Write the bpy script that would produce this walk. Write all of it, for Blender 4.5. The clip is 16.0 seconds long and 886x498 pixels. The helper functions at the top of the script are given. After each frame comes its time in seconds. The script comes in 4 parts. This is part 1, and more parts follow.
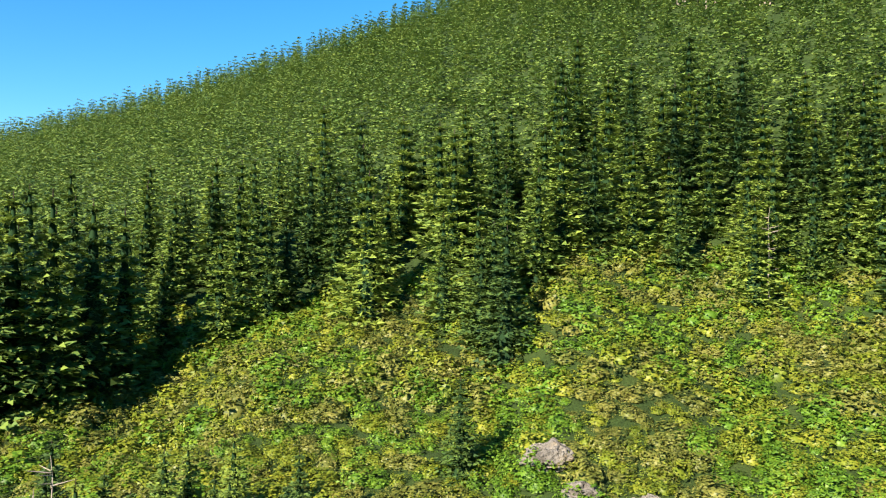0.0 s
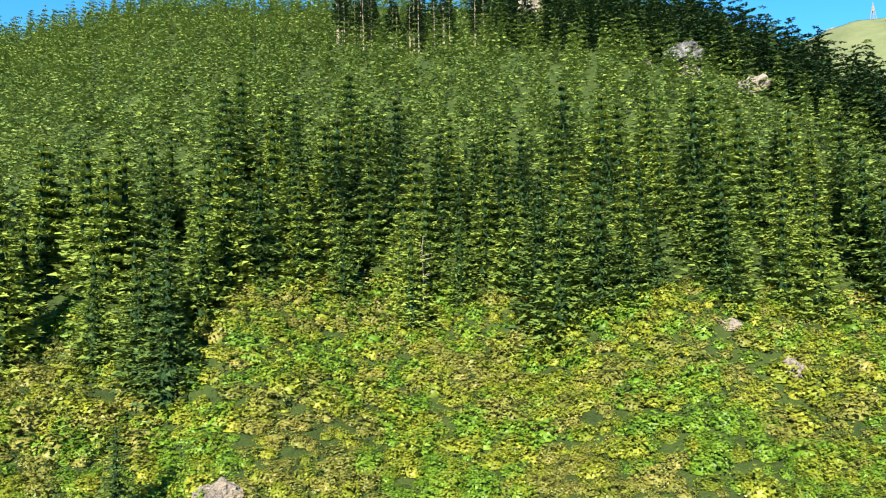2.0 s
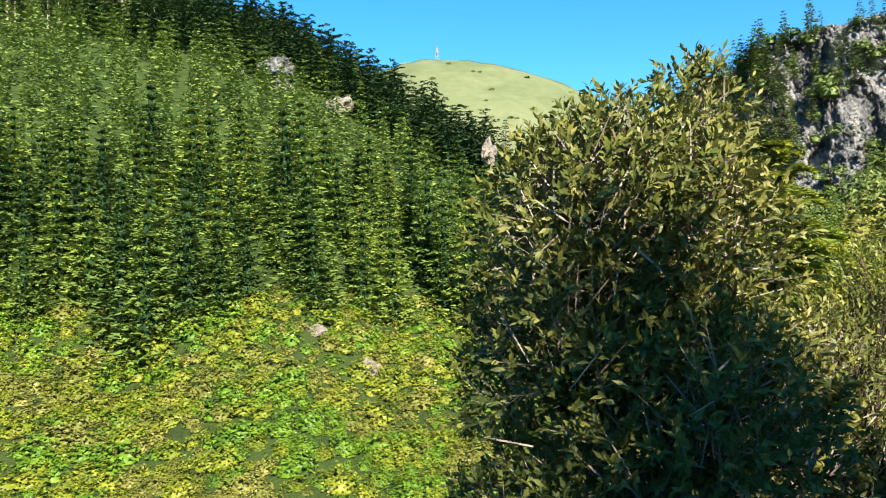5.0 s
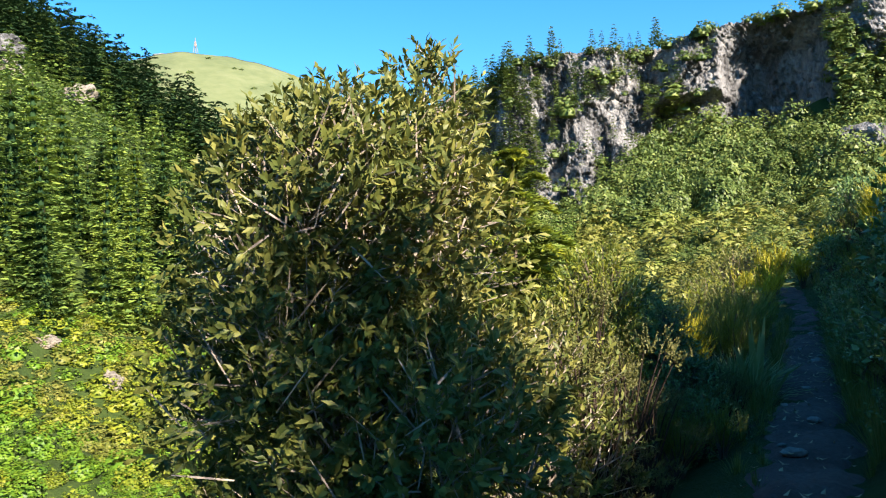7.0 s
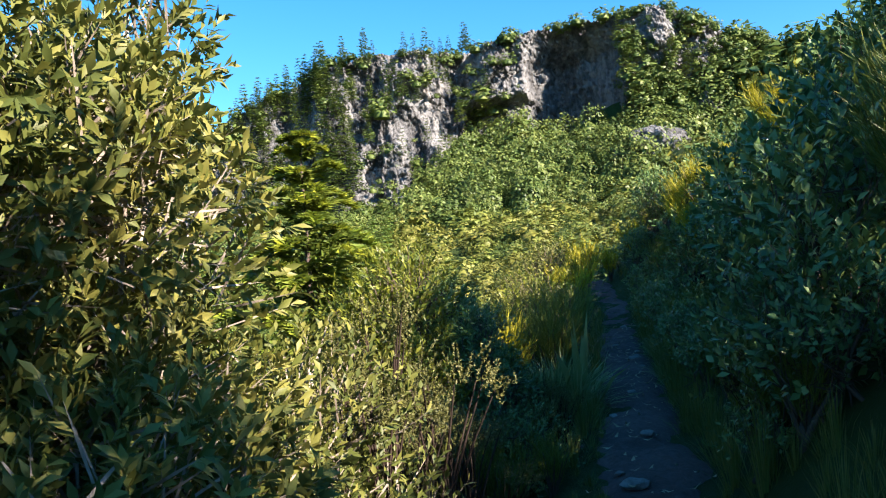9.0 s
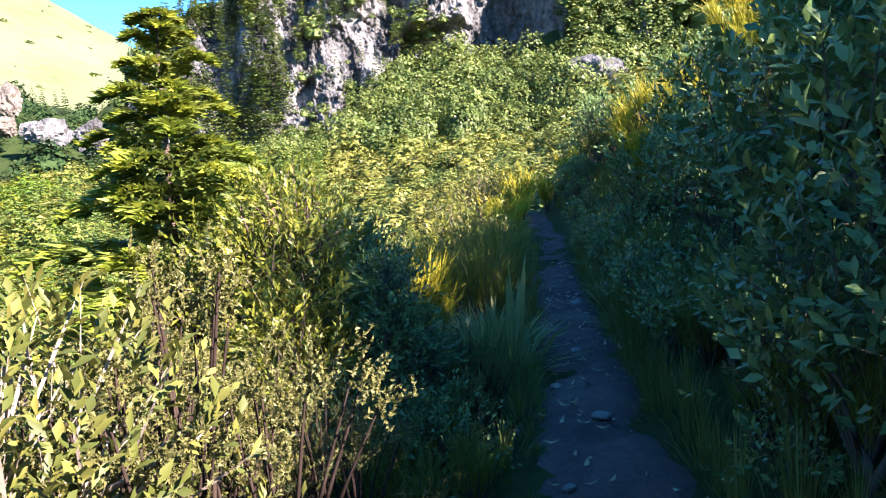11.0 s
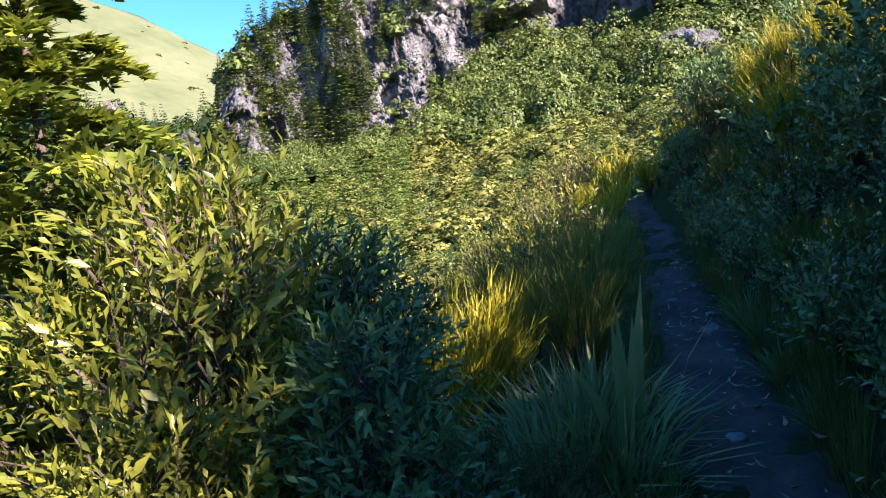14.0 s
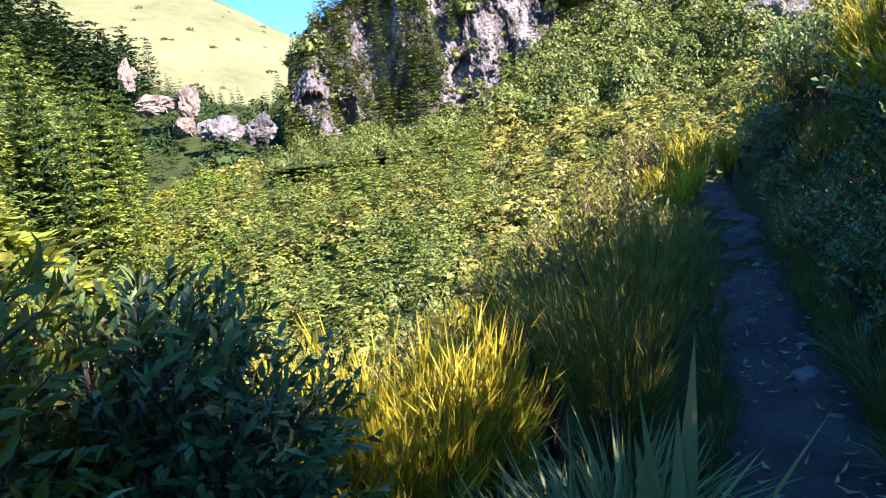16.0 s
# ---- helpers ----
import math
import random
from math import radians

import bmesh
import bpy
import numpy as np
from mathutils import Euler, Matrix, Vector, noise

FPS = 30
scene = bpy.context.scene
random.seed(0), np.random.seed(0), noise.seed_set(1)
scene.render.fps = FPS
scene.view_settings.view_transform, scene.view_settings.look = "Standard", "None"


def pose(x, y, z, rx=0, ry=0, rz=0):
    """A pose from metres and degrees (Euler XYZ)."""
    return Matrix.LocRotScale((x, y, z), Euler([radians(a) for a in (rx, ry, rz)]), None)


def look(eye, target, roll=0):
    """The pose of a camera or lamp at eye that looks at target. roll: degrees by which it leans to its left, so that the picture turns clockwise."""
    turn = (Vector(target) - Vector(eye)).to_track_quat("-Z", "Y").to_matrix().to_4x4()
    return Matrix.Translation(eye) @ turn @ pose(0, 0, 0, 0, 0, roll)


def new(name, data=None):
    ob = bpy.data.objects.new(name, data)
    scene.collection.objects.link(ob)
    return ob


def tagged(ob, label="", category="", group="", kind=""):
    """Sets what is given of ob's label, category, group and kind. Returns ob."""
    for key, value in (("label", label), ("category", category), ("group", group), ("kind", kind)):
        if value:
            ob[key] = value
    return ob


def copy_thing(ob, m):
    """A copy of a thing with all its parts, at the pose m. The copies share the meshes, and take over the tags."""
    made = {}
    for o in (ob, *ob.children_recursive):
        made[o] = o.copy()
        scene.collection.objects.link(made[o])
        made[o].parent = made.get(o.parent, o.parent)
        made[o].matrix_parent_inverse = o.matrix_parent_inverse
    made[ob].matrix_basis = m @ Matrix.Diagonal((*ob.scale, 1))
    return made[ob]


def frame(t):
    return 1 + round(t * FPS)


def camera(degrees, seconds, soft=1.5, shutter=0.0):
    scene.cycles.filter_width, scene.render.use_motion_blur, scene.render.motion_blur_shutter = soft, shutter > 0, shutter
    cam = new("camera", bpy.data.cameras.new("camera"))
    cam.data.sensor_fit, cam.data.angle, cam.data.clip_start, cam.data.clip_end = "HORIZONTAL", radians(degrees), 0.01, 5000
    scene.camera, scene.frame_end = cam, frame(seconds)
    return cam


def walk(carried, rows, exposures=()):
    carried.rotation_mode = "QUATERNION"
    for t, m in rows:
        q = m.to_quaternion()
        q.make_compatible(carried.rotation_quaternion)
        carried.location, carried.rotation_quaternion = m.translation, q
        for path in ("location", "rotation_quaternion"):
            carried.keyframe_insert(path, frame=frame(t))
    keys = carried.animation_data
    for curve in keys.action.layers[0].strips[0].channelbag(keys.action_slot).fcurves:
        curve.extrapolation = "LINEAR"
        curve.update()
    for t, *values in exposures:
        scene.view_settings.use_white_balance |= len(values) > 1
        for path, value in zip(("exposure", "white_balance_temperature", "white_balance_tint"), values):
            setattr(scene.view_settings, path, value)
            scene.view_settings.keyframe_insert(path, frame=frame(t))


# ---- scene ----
cam = camera(60.6, 16.0, soft=1.15)
PATH = [
    (0, look((0.020, 0.020, 1.500), (0.046, 2.020, 1.514), 0.59)),
    (0.5, look((0.045, 0.020, 1.500), (0.239, 2.010, 1.527), 0.09)),
    (1, look((0.070, 0.020, 1.500), (0.491, 1.974, 1.551), -0.27)),
    (1.5, look((0.095, 0.020, 1.500), (0.806, 1.888, 1.573), -0.43)),
    (2, look((0.120, 0.020, 1.500), (0.980, 1.824, 1.588), -1.17)),
    (2.5, look((0.145, 0.020, 1.500), (1.146, 1.749, 1.586), -2.06)),
    (3, look((0.170, 0.020, 1.500), (1.256, 1.697, 1.594), -2.01)),
    (3.5, look((0.195, 0.020, 1.500), (1.393, 1.618, 1.600), -1.90)),
    (4, look((0.220, 0.020, 1.500), (1.576, 1.486, 1.607), -2.09)),
    (4.5, look((0.245, 0.020, 1.500), (1.772, 1.309, 1.590), -2.19)),
    (5, look((0.270, 0.020, 1.500), (1.920, 1.148, 1.583), -1.88)),
    (7.3, look((0.980, 0.000, 1.500), (2.927, 0.453, 1.569), -2.66)),
    (7.5, look((1.100, 0.000, 1.500), (3.066, 0.359, 1.565), -3.01)),
    (8, look((1.460, 0.000, 1.500), (3.455, 0.123, 1.554), -3.30)),
    (8.2, look((1.620, 0.000, 1.500), (3.616, 0.118, 1.563), -4.32)),
    (10.3, look((3.427, -0.047, 1.542), (5.426, -0.012, 1.544), -3.39)),
    (10.5, look((3.590, -0.087, 1.531), (5.590, -0.100, 1.494), -3.31)),
    (11, look((3.986, -0.165, 1.503), (5.980, -0.217, 1.354), -3.45)),
    (11.5, look((4.393, -0.259, 1.483), (6.385, -0.294, 1.306), -3.97)),
    (12, look((4.847, -0.302, 1.472), (6.838, -0.331, 1.287), -3.74)),
    (12.5, look((5.301, -0.356, 1.467), (7.292, -0.338, 1.281), -4.41)),
    (13, look((5.721, -0.377, 1.475), (7.710, -0.224, 1.331), -5.84)),
    (13.5, look((6.152, -0.381, 1.482), (8.138, -0.193, 1.342), -6.30)),
    (14, look((6.603, -0.435, 1.485), (8.588, -0.240, 1.338), -6.67)),
    (14.5, look((7.041, -0.447, 1.497), (9.025, -0.251, 1.344), -6.93)),
    (15, look((7.452, -0.538, 1.511), (9.434, -0.328, 1.349), -7.38)),
    (15.5, look((7.850, -0.667, 1.525), (9.824, -0.397, 1.360), -6.72)),
    (16, look((8.236, -0.796, 1.531), (10.189, -0.404, 1.356), -6.98)),
]
walk(cam, PATH, [(0, 1.65, 6500, 14), (2.0, 1.85, 6500, 14), (5.2, 1.85, 6500, 14), (7.5, 2.05, 6600, 20), (8.2, 2.1, 6500, 21), (10.3, 1.98, 6500, 22), (10.6, 2.08, 6300, 26), (11.2, 2.85, 6300, 36), (12.3, 2.9, 6300, 40), (13.6, 2.2, 6300, 38), (14.3, 2.12, 6300, 38), (15.2, 2.35, 6300, 42), (16.0, 2.38, 6300, 42)])

# ---- world and sun ----
SUN_AZ, SUN_EL = 143.0, 30.5          # yaw from +y towards -x, and height, degrees
world = bpy.data.worlds.new("sky")
scene.world = world
world.use_nodes = True
wn = world.node_tree.nodes
sky = wn.new("ShaderNodeTexSky")
sky.sky_type = 'NISHITA'
sky.sun_disc = False
sky.sun_elevation = radians(SUN_EL)
sky.sun_rotation = radians(-SUN_AZ)
sky.air_density, sky.dust_density, sky.ozone_density = 0.9, 0.0, 5.0
wn["Background"].inputs[1].default_value = 0.075
tone = wn.new("ShaderNodeHueSaturation")
tone.inputs["Hue"].default_value, tone.inputs["Saturation"].default_value = 0.487, 1.25
world.node_tree.links.new(sky.outputs[0], tone.inputs["Color"])
world.node_tree.links.new(tone.outputs[0], wn["Background"].inputs[0])
sun = new("sun", bpy.data.lights.new("sun", 'SUN'))
sun.data.energy, sun.data.angle, sun.data.color = 5.0, radians(0.6), (1.0, 0.90, 0.72)
to_sun = Vector((-math.sin(radians(SUN_AZ)) * math.cos(radians(SUN_EL)), math.cos(radians(SUN_AZ)) * math.cos(radians(SUN_EL)), math.sin(radians(SUN_EL))))
sun.matrix_world = look(to_sun * 50, (0, 0, 0))

rng = np.random.default_rng(7)


# ---- materials ----
def nodes_of(name):
    m = bpy.data.materials.new(name)
    m.use_nodes = True
    t = m.node_tree
    return m, t.nodes, t.links, t.nodes["Principled BSDF"]


def ramp(n, l, src, *stops):
    r = n.new("ShaderNodeValToRGB")
    e = r.color_ramp.elements
    while len(e) < len(stops):
        e.new(0.5)
    for k, (p, c) in enumerate(stops):
        e[k].position, e[k].color = p, (*c, 1)
    l.new(src, r.inputs[0])
    return r.outputs[0]


def noise_of(n, l, scale, detail=4, rough=0.6, stretch=None, vec=None):
    g = n.new("ShaderNodeNewGeometry")
    src = vec or g.outputs["Position"]
    if stretch:
        mp = n.new("ShaderNodeMapping")
        mp.inputs["Scale"].default_value = stretch
        l.new(src, mp.inputs[0])
        src = mp.outputs[0]
    t = n.new("ShaderNodeTexNoise")
    t.inputs["Scale"].default_value, t.inputs["Detail"].default_value, t.inputs["Roughness"].default_value = scale, detail, rough
    l.new(src, t.inputs[0])
    return t.outputs[0]


def maths(n, l, op, a, b):
    m = n.new("ShaderNodeMath")
    m.operation = op
    for k, v in enumerate((a, b)):
        if isinstance(v, (int, float)):
            m.inputs[k].default_value = v
        else:
            l.new(v, m.inputs[k])
    return m.outputs[0]


def leaf_material(name, dark, mid, light, patch=0.25, through_leaf=0.3, rough=0.5, gloss=0.3, by_object=0.0):
    """Foliage: each leaf varies on its own, whole patches vary over some metres."""
    m, n, l, p = nodes_of(name)
    g = n.new("ShaderNodeNewGeometry")
    v = maths(n, l, 'MULTIPLY', g.outputs["Random Per Island"], 0.45)
    v = maths(n, l, 'ADD', v, maths(n, l, 'MULTIPLY', noise_of(n, l, patch, 3), 0.9 - by_object))
    if by_object:
        o = n.new("ShaderNodeObjectInfo")
        v = maths(n, l, 'ADD', v, maths(n, l, 'MULTIPLY', o.outputs["Random"], by_object))
    c = ramp(n, l, maths(n, l, 'SUBTRACT', v, 0.15), (0.15, dark), (0.5, mid), (0.9, light))
    l.new(c, p.inputs["Base Color"])
    p.inputs["Roughness"].default_value = rough
    p.inputs["Specular IOR Level"].default_value = gloss
    tr = n.new("ShaderNodeBsdfTranslucent")
    l.new(c, tr.inputs[0])
    mix = n.new("ShaderNodeMixShader")
    mix.inputs[0].default_value = through_leaf
    l.new(p.outputs[0], mix.inputs[1])
    l.new(tr.outputs[0], mix.inputs[2])
    l.new(mix.outputs[0], n["Material Output"].inputs[0])
    return m


def rough_material(name, stops, scale, fine, bump=0.5, rough=0.9, stretch=None, dist=0.05):
    m, n, l, p = nodes_of(name)
    a = noise_of(n, l, scale, 6, 0.65, stretch)
    b = noise_of(n, l, fine, 8, 0.7, stretch)
    v = maths(n, l, 'ADD', maths(n, l, 'MULTIPLY', a, 0.6), maths(n, l, 'MULTIPLY', b, 0.4))
    l.new(ramp(n, l, v, *stops), p.inputs["Base Color"])
    p.inputs["Roughness"].default_value = rough
    p.inputs["Specular IOR Level"].default_value = 0.2
    bp = n.new("ShaderNodeBump")
    bp.inputs["Strength"].default_value, bp.inputs["Distance"].default_value = bump, dist
    l.new(b, bp.inputs["Height"])
    l.new(bp.outputs[0], p.inputs["Normal"])
    return m


M_GROUND = rough_material("undergrowth", [(0.3, (0.010, 0.020, 0.005)), (0.5, (0.026, 0.048, 0.009)), (0.7, (0.050, 0.072, 0.014))], 0.25, 3.0, 0.8, dist=0.3)
M_TRAIL = rough_material("trodden_earth", [(0.32, (0.055, 0.028, 0.027)), (0.5, (0.115, 0.060, 0.055)), (0.68, (0.19, 0.115, 0.10))], 1.3, 22, 0.7, dist=0.03)
M_ROCK = rough_material("weathered_rock", [(0.36, (0.030, 0.032, 0.034)), (0.45, (0.085, 0.087, 0.09)), (0.54, (0.185, 0.19, 0.195)), (0.63, (0.30, 0.295, 0.285)), (0.70, (0.24, 0.175, 0.11))], 0.16, 0.9, 1.0, stretch=(1, 1, 0.35), dist=0.8)
M_PALE = rough_material("pale_rock", [(0.33, (0.05, 0.043, 0.036)), (0.45, (0.14, 0.125, 0.105)), (0.55, (0.23, 0.21, 0.18)), (0.66, (0.26, 0.20, 0.12))], 0.35, 1.6, 1.0, dist=0.5)
M_HILL = rough_material("hill_pasture", [(0.35, (0.080, 0.105, 0.045)), (0.5, (0.118, 0.142, 0.065)), (0.65, (0.155, 0.170, 0.088))], 0.012, 0.09, 0.5, dist=1.5)
M_BARK = rough_material("bark", [(0.35, (0.05, 0.038, 0.03)), (0.6, (0.13, 0.10, 0.08))], 3, 18, 0.8, stretch=(1, 1, 0.3), dist=0.02)
M_DARKWOOD = rough_material("dark_wood", [(0.35, (0.016, 0.011, 0.009)), (0.6, (0.055, 0.038, 0.03))], 4, 25, 0.6, stretch=(1, 1, 0.3), dist=0.01)
M_PALEBARK = rough_material("pale_bark", [(0.35, (0.16, 0.13, 0.10)), (0.6, (0.36, 0.31, 0.26))], 4, 25, 0.6, stretch=(1, 1, 0.3), dist=0.01)
M_STONE = rough_material("trail_stone", [(0.35, (0.10, 0.085, 0.08)), (0.6, (0.26, 0.235, 0.22))], 4, 30, 0.6, dist=0.01)
M_DEAD = rough_material("dead_leaf", [(0.35, (0.22, 0.15, 0.08)), (0.6, (0.45, 0.34, 0.22))], 6, 30, 0.4, dist=0.005)
M_FIR = leaf_material("fir_needles", (0.036, 0.075, 0.022), (0.115, 0.185, 0.036), (0.21, 0.28, 0.045), 0.06, 0.15, by_object=0.72)
M_FIRFAR = leaf_material("far_needles", (0.040, 0.085, 0.022), (0.115, 0.185, 0.036), (0.22, 0.28, 0.055), 0.14, 0.15)
# also the dark tone of the added shade cores in the valley conifers
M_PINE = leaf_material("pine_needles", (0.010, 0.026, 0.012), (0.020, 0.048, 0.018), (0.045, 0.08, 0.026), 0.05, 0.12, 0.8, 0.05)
M_SCRUB = leaf_material("scrub_leaves", (0.065, 0.105, 0.010), (0.145, 0.185, 0.014), (0.25, 0.25, 0.025), 0.3, 0.15)
M_SCRUBGREEN = leaf_material("green_scrub_leaves", (0.035, 0.090, 0.008), (0.085, 0.175, 0.012), (0.17, 0.25, 0.02), 0.3, 0.15)
M_SCRUBOLIVE = leaf_material("olive_scrub_leaves", (0.065, 0.085, 0.014), (0.135, 0.15, 0.026), (0.23, 0.215, 0.05), 0.3, 0.15)
M_MIDSCRUB = leaf_material("valley_scrub_leaves", (0.06, 0.10, 0.02), (0.16, 0.195, 0.035), (0.32, 0.30, 0.085), 0.10, 0.2)
M_CLIFFGREEN = leaf_material("cliff_shrub_leaves", (0.034, 0.068, 0.018), (0.095, 0.145, 0.032), (0.20, 0.235, 0.06), 0.10, 0.2)
M_BROAD = leaf_material("broad_leaves", (0.035, 0.058, 0.014), (0.11, 0.13, 0.028), (0.27, 0.25, 0.06), 0.7, 0.25, 0.5, 0.3)
M_YELLOWLEAF = leaf_material("yellow_green_leaves", (0.06, 0.095, 0.014), (0.17, 0.20, 0.024), (0.32, 0.31, 0.04), 1.0, 0.35, 0.4, 0.4)
M_GLOSSY = leaf_material("dark_glossy_leaves", (0.040, 0.085, 0.030), (0.10, 0.18, 0.055), (0.20, 0.28, 0.08), 1.2, 0.2, 0.4, 0.4)
M_HEATH = leaf_material("heath_leaves", (0.055, 0.062, 0.018), (0.125, 0.13, 0.04), (0.25, 0.24, 0.08), 1.0, 0.25)
M_BROOM = leaf_material("broom_sprays", (0.05, 0.08, 0.016), (0.12, 0.155, 0.026), (0.22, 0.235, 0.04), 0.9, 0.25)
M_BROOMPALE = leaf_material("pale_broom_sprays", (0.10, 0.13, 0.03), (0.22, 0.25, 0.05), (0.36, 0.37, 0.09), 0.9, 0.3)
M_GOLD = leaf_material("golden_broom_sprays", (0.17, 0.16, 0.012), (0.36, 0.33, 0.02), (0.52, 0.47, 0.04), 0.9, 0.35)
M_DEADBROOM = leaf_material("dead_sprays", (0.02, 0.012, 0.008), (0.05, 0.03, 0.018), (0.10, 0.065, 0.04), 1.0, 0.1)
M_GRASS = leaf_material("grass_blades", (0.06, 0.09, 0.02), (0.13, 0.165, 0.035), (0.27, 0.25, 0.08), 1.2, 0.3)
M_GRASSPALE = leaf_material("pale_grass_blades", (0.10, 0.15, 0.045), (0.22, 0.27, 0.09), (0.38, 0.38, 0.18), 1.2, 0.3)
M_YOUNGNEEDLE = leaf_material("young_needles", (0.06, 0.10, 0.018), (0.14, 0.19, 0.03), (0.27, 0.31, 0.05), 2.0, 0.3)
M_LARCH = leaf_material("larch_needles", (0.06, 0.11, 0.014), (0.17, 0.23, 0.02), (0.38, 0.38, 0.035), 2.0, 0.3)


# ---- shape of the land ----
def trail_y(x):
    """The trail's middle line, running along +x and bearing slowly to -y."""
    return 0.17 - 0.155 * np.clip(x, 0, 21) - 0.07 * np.clip(x - 21, 0, 40) + 0.02 * np.clip(-x, 0, 40)


def rise(x):
    """The trail climbs a little where it goes out of sight."""
    t = np.clip((x - 16.5) / 11.0, 0, 1)
    return 0.75 * t * t * (3 - 2 * t)


def bumps(x, y, wave, seed):
    """Smooth uneven ground of a given wavelength, about -1 to 1."""
    r = np.random.default_rng(seed)
    s = 0.0
    for k in range(6):
        a = r.uniform(0, 2 * np.pi)
        f = 2 * np.pi / (wave * r.uniform(0.6, 1.6))
        s = s + np.sin((x * np.cos(a) + y * np.sin(a)) * f + r.uniform(0, 6.3))
    return s / 3.2


# Seen from the lookout: bearing (yaw, degrees), heights as slopes in degrees
AZ = [-180, -150, -125, -112, -104, -97, -88, -78, -68, -63, -57, -50, -45, -38, -32, -24, -17, -10, -5, 0, 13, 24, 31, 60, 100, 143, 180]
EL_NEAR = [17, 16, 13, 7, 0.0, -6, -11.5, -17, -22, -24, -26, -28, -28, -28, -28, -28, -28, -28, -28, -28, -27, -27, -27, -22, 4, 14, 17]
EL_EDGE = [15, 14, 13, 8, 5.0, 3.4, 3.0, 3.0, 2.4, 1.5, -4.0, -4.2, -2.2, -3.4, -5.0, -3.4, -2.2, -0.9, -7.0, -4.8, -5.6, -8.6, -8.8, -6, 6, 13, 15]
R_EDGE = [100, 100, 136, 136, 132, 130, 130, 136, 138, 130, 112, 104, 96, 98, 102, 104, 100, 98, 88, 94, 98, 98, 100, 110, 100, 100, 100]
EL_TOP = [12, 12, 14.0, 14, 16.0, 16.0, 15.8, 13.3, 6.6, 7.8, 9.7, 14.3, 17.0, 18.9, 20.0, 20.0, 20.2, 19.6, 19.4, 17.6, 12.8, 8.7, 6.2, 5, 8, 10, 12]
R_TOP = [300, 300, 190, 186, 186, 186, 186, 186, 220, 240, 230, 235, 245, 255, 265, 285, 300, 320, 345, 370, 430, 470, 490, 500, 400, 300, 300]


def land(x, y):
    """Height of the ground at x, y."""
    x, y = np.asarray(x, float), np.asarray(y, float)
    r = np.hypot(x, y) + 1e-6
    az = np.degrees(np.arctan2(-x, y))
    e0, e1, e2 = (np.radians(np.interp(az, AZ, e)) for e in (EL_NEAR, EL_EDGE, EL_TOP))
    r1, r2 = np.interp(az, AZ, R_EDGE), np.interp(az, AZ, R_TOP)
    z0, z1, z2 = 1.5 + 48 * np.tan(e0), 1.5 + r1 * np.tan(e1), 1.5 + r2 * np.tan(e2)
    step = np.clip((-az - 66) / 5, 0, 1) * np.clip((az + 128) / 6, 0, 1)      # where the cliff stands, the rise is late and steep
    a = np.clip((r - 48) / (r1 - 48), 0, 1)
    b = np.clip((r - r1) / (r2 - r1), 0, 1)
    b = b * (1 - step) + step * np.clip((b - 0.66) / 0.3, 0, 1)
    far = z0 + (z1 - z0) * a ** 1.15 + (z2 - z1) * b
    far = far - np.clip(r - r2, 0, 500) * 0.25 * np.clip(1 - step * 0.6, 0, 1)
    far = far * np.clip(1 - (r - 900) / 1200, 0, 1)
    far = far + bumps(x, y, 26, 3) * 1.3 * np.clip((r - 45) / 30, 0, 1) * np.clip((1500 - r) / 500, 0, 1) * (1 - 0.5 * step)
    v = y - trail_y(x)
    down, up = np.clip(v - 0.42, 0, None), np.clip(-v - 0.42, 0, None)
    near = -0.5 * np.minimum(down, 2.5) - 0.76 * np.clip(down - 2.5, 0, None) + np.minimum(0.85 * up, 1.8 + 0.28 * up) + 0.25 * np.minimum(up, 0.5)
    near = near + bumps(x, y, 5, 5) * 0.22 * np.clip((down + up) / 1.5, 0, 1)
    near = np.clip(near + rise(x), -24, 60) + np.where(np.abs(v) < 0.42, -0.03, 0.0)
    w = np.clip((r - 26) / 26, 0, 1)
    w = w * w * (3 - 2 * w)
    return near * (1 - w) + far * w


def at_bearing(az, r, sink=0.2):
    x, y = -math.sin(radians(az)) * r, math.cos(radians(az)) * r
    return x, y, float(land(x, y)) - sink


# ---- mesh helpers ----
def mesh_of(name, verts, tris, smooth=False):
    """A mesh from an array of points and an array of triangles."""
    verts, tris = np.asarray(verts, np.float32), np.asarray(tris, np.int32)
    me = bpy.data.meshes.new(name)
    me.vertices.add(len(verts))
    me.vertices.foreach_set("co", verts.ravel())
    me.loops.add(tris.size)
    me.loops.foreach_set("vertex_index", tris.ravel())
    me.polygons.add(len(tris))
    me.polygons.foreach_set("loop_start", np.arange(0, tris.size, 3, dtype=np.int32))
    if smooth:
        me.polygons.foreach_set("use_smooth", np.ones(len(tris), bool))
    me.update(calc_edges=True)
    return me


def made(name, verts, tris, material, parent=None, label="", smooth=False, kind=""):
    me = mesh_of(name, verts, tris, smooth)
    me.materials.append(material)
    ob = new(name, me)
    if parent:
        ob.parent = parent
    return tagged(ob, label, kind=kind)


def grid_tris(nu, nv, wrap=False):
    i, j = np.meshgrid(np.arange(nu if wrap else nu - 1), np.arange(nv - 1), indexing="ij")
    a, b = (i * nv + j).ravel(), (((i + 1) % nu) * nv + j).ravel()
    return np.concatenate([np.stack([a, b, b + 1], 1), np.stack([a, b + 1, a + 1], 1)])


def joined(pieces):
    vs, ts, k = [], [], 0
    for v, t in pieces:
        vs.append(v)
        ts.append(np.asarray(t) + k)
        k += len(v)
    return np.concatenate(vs), np.concatenate(ts)


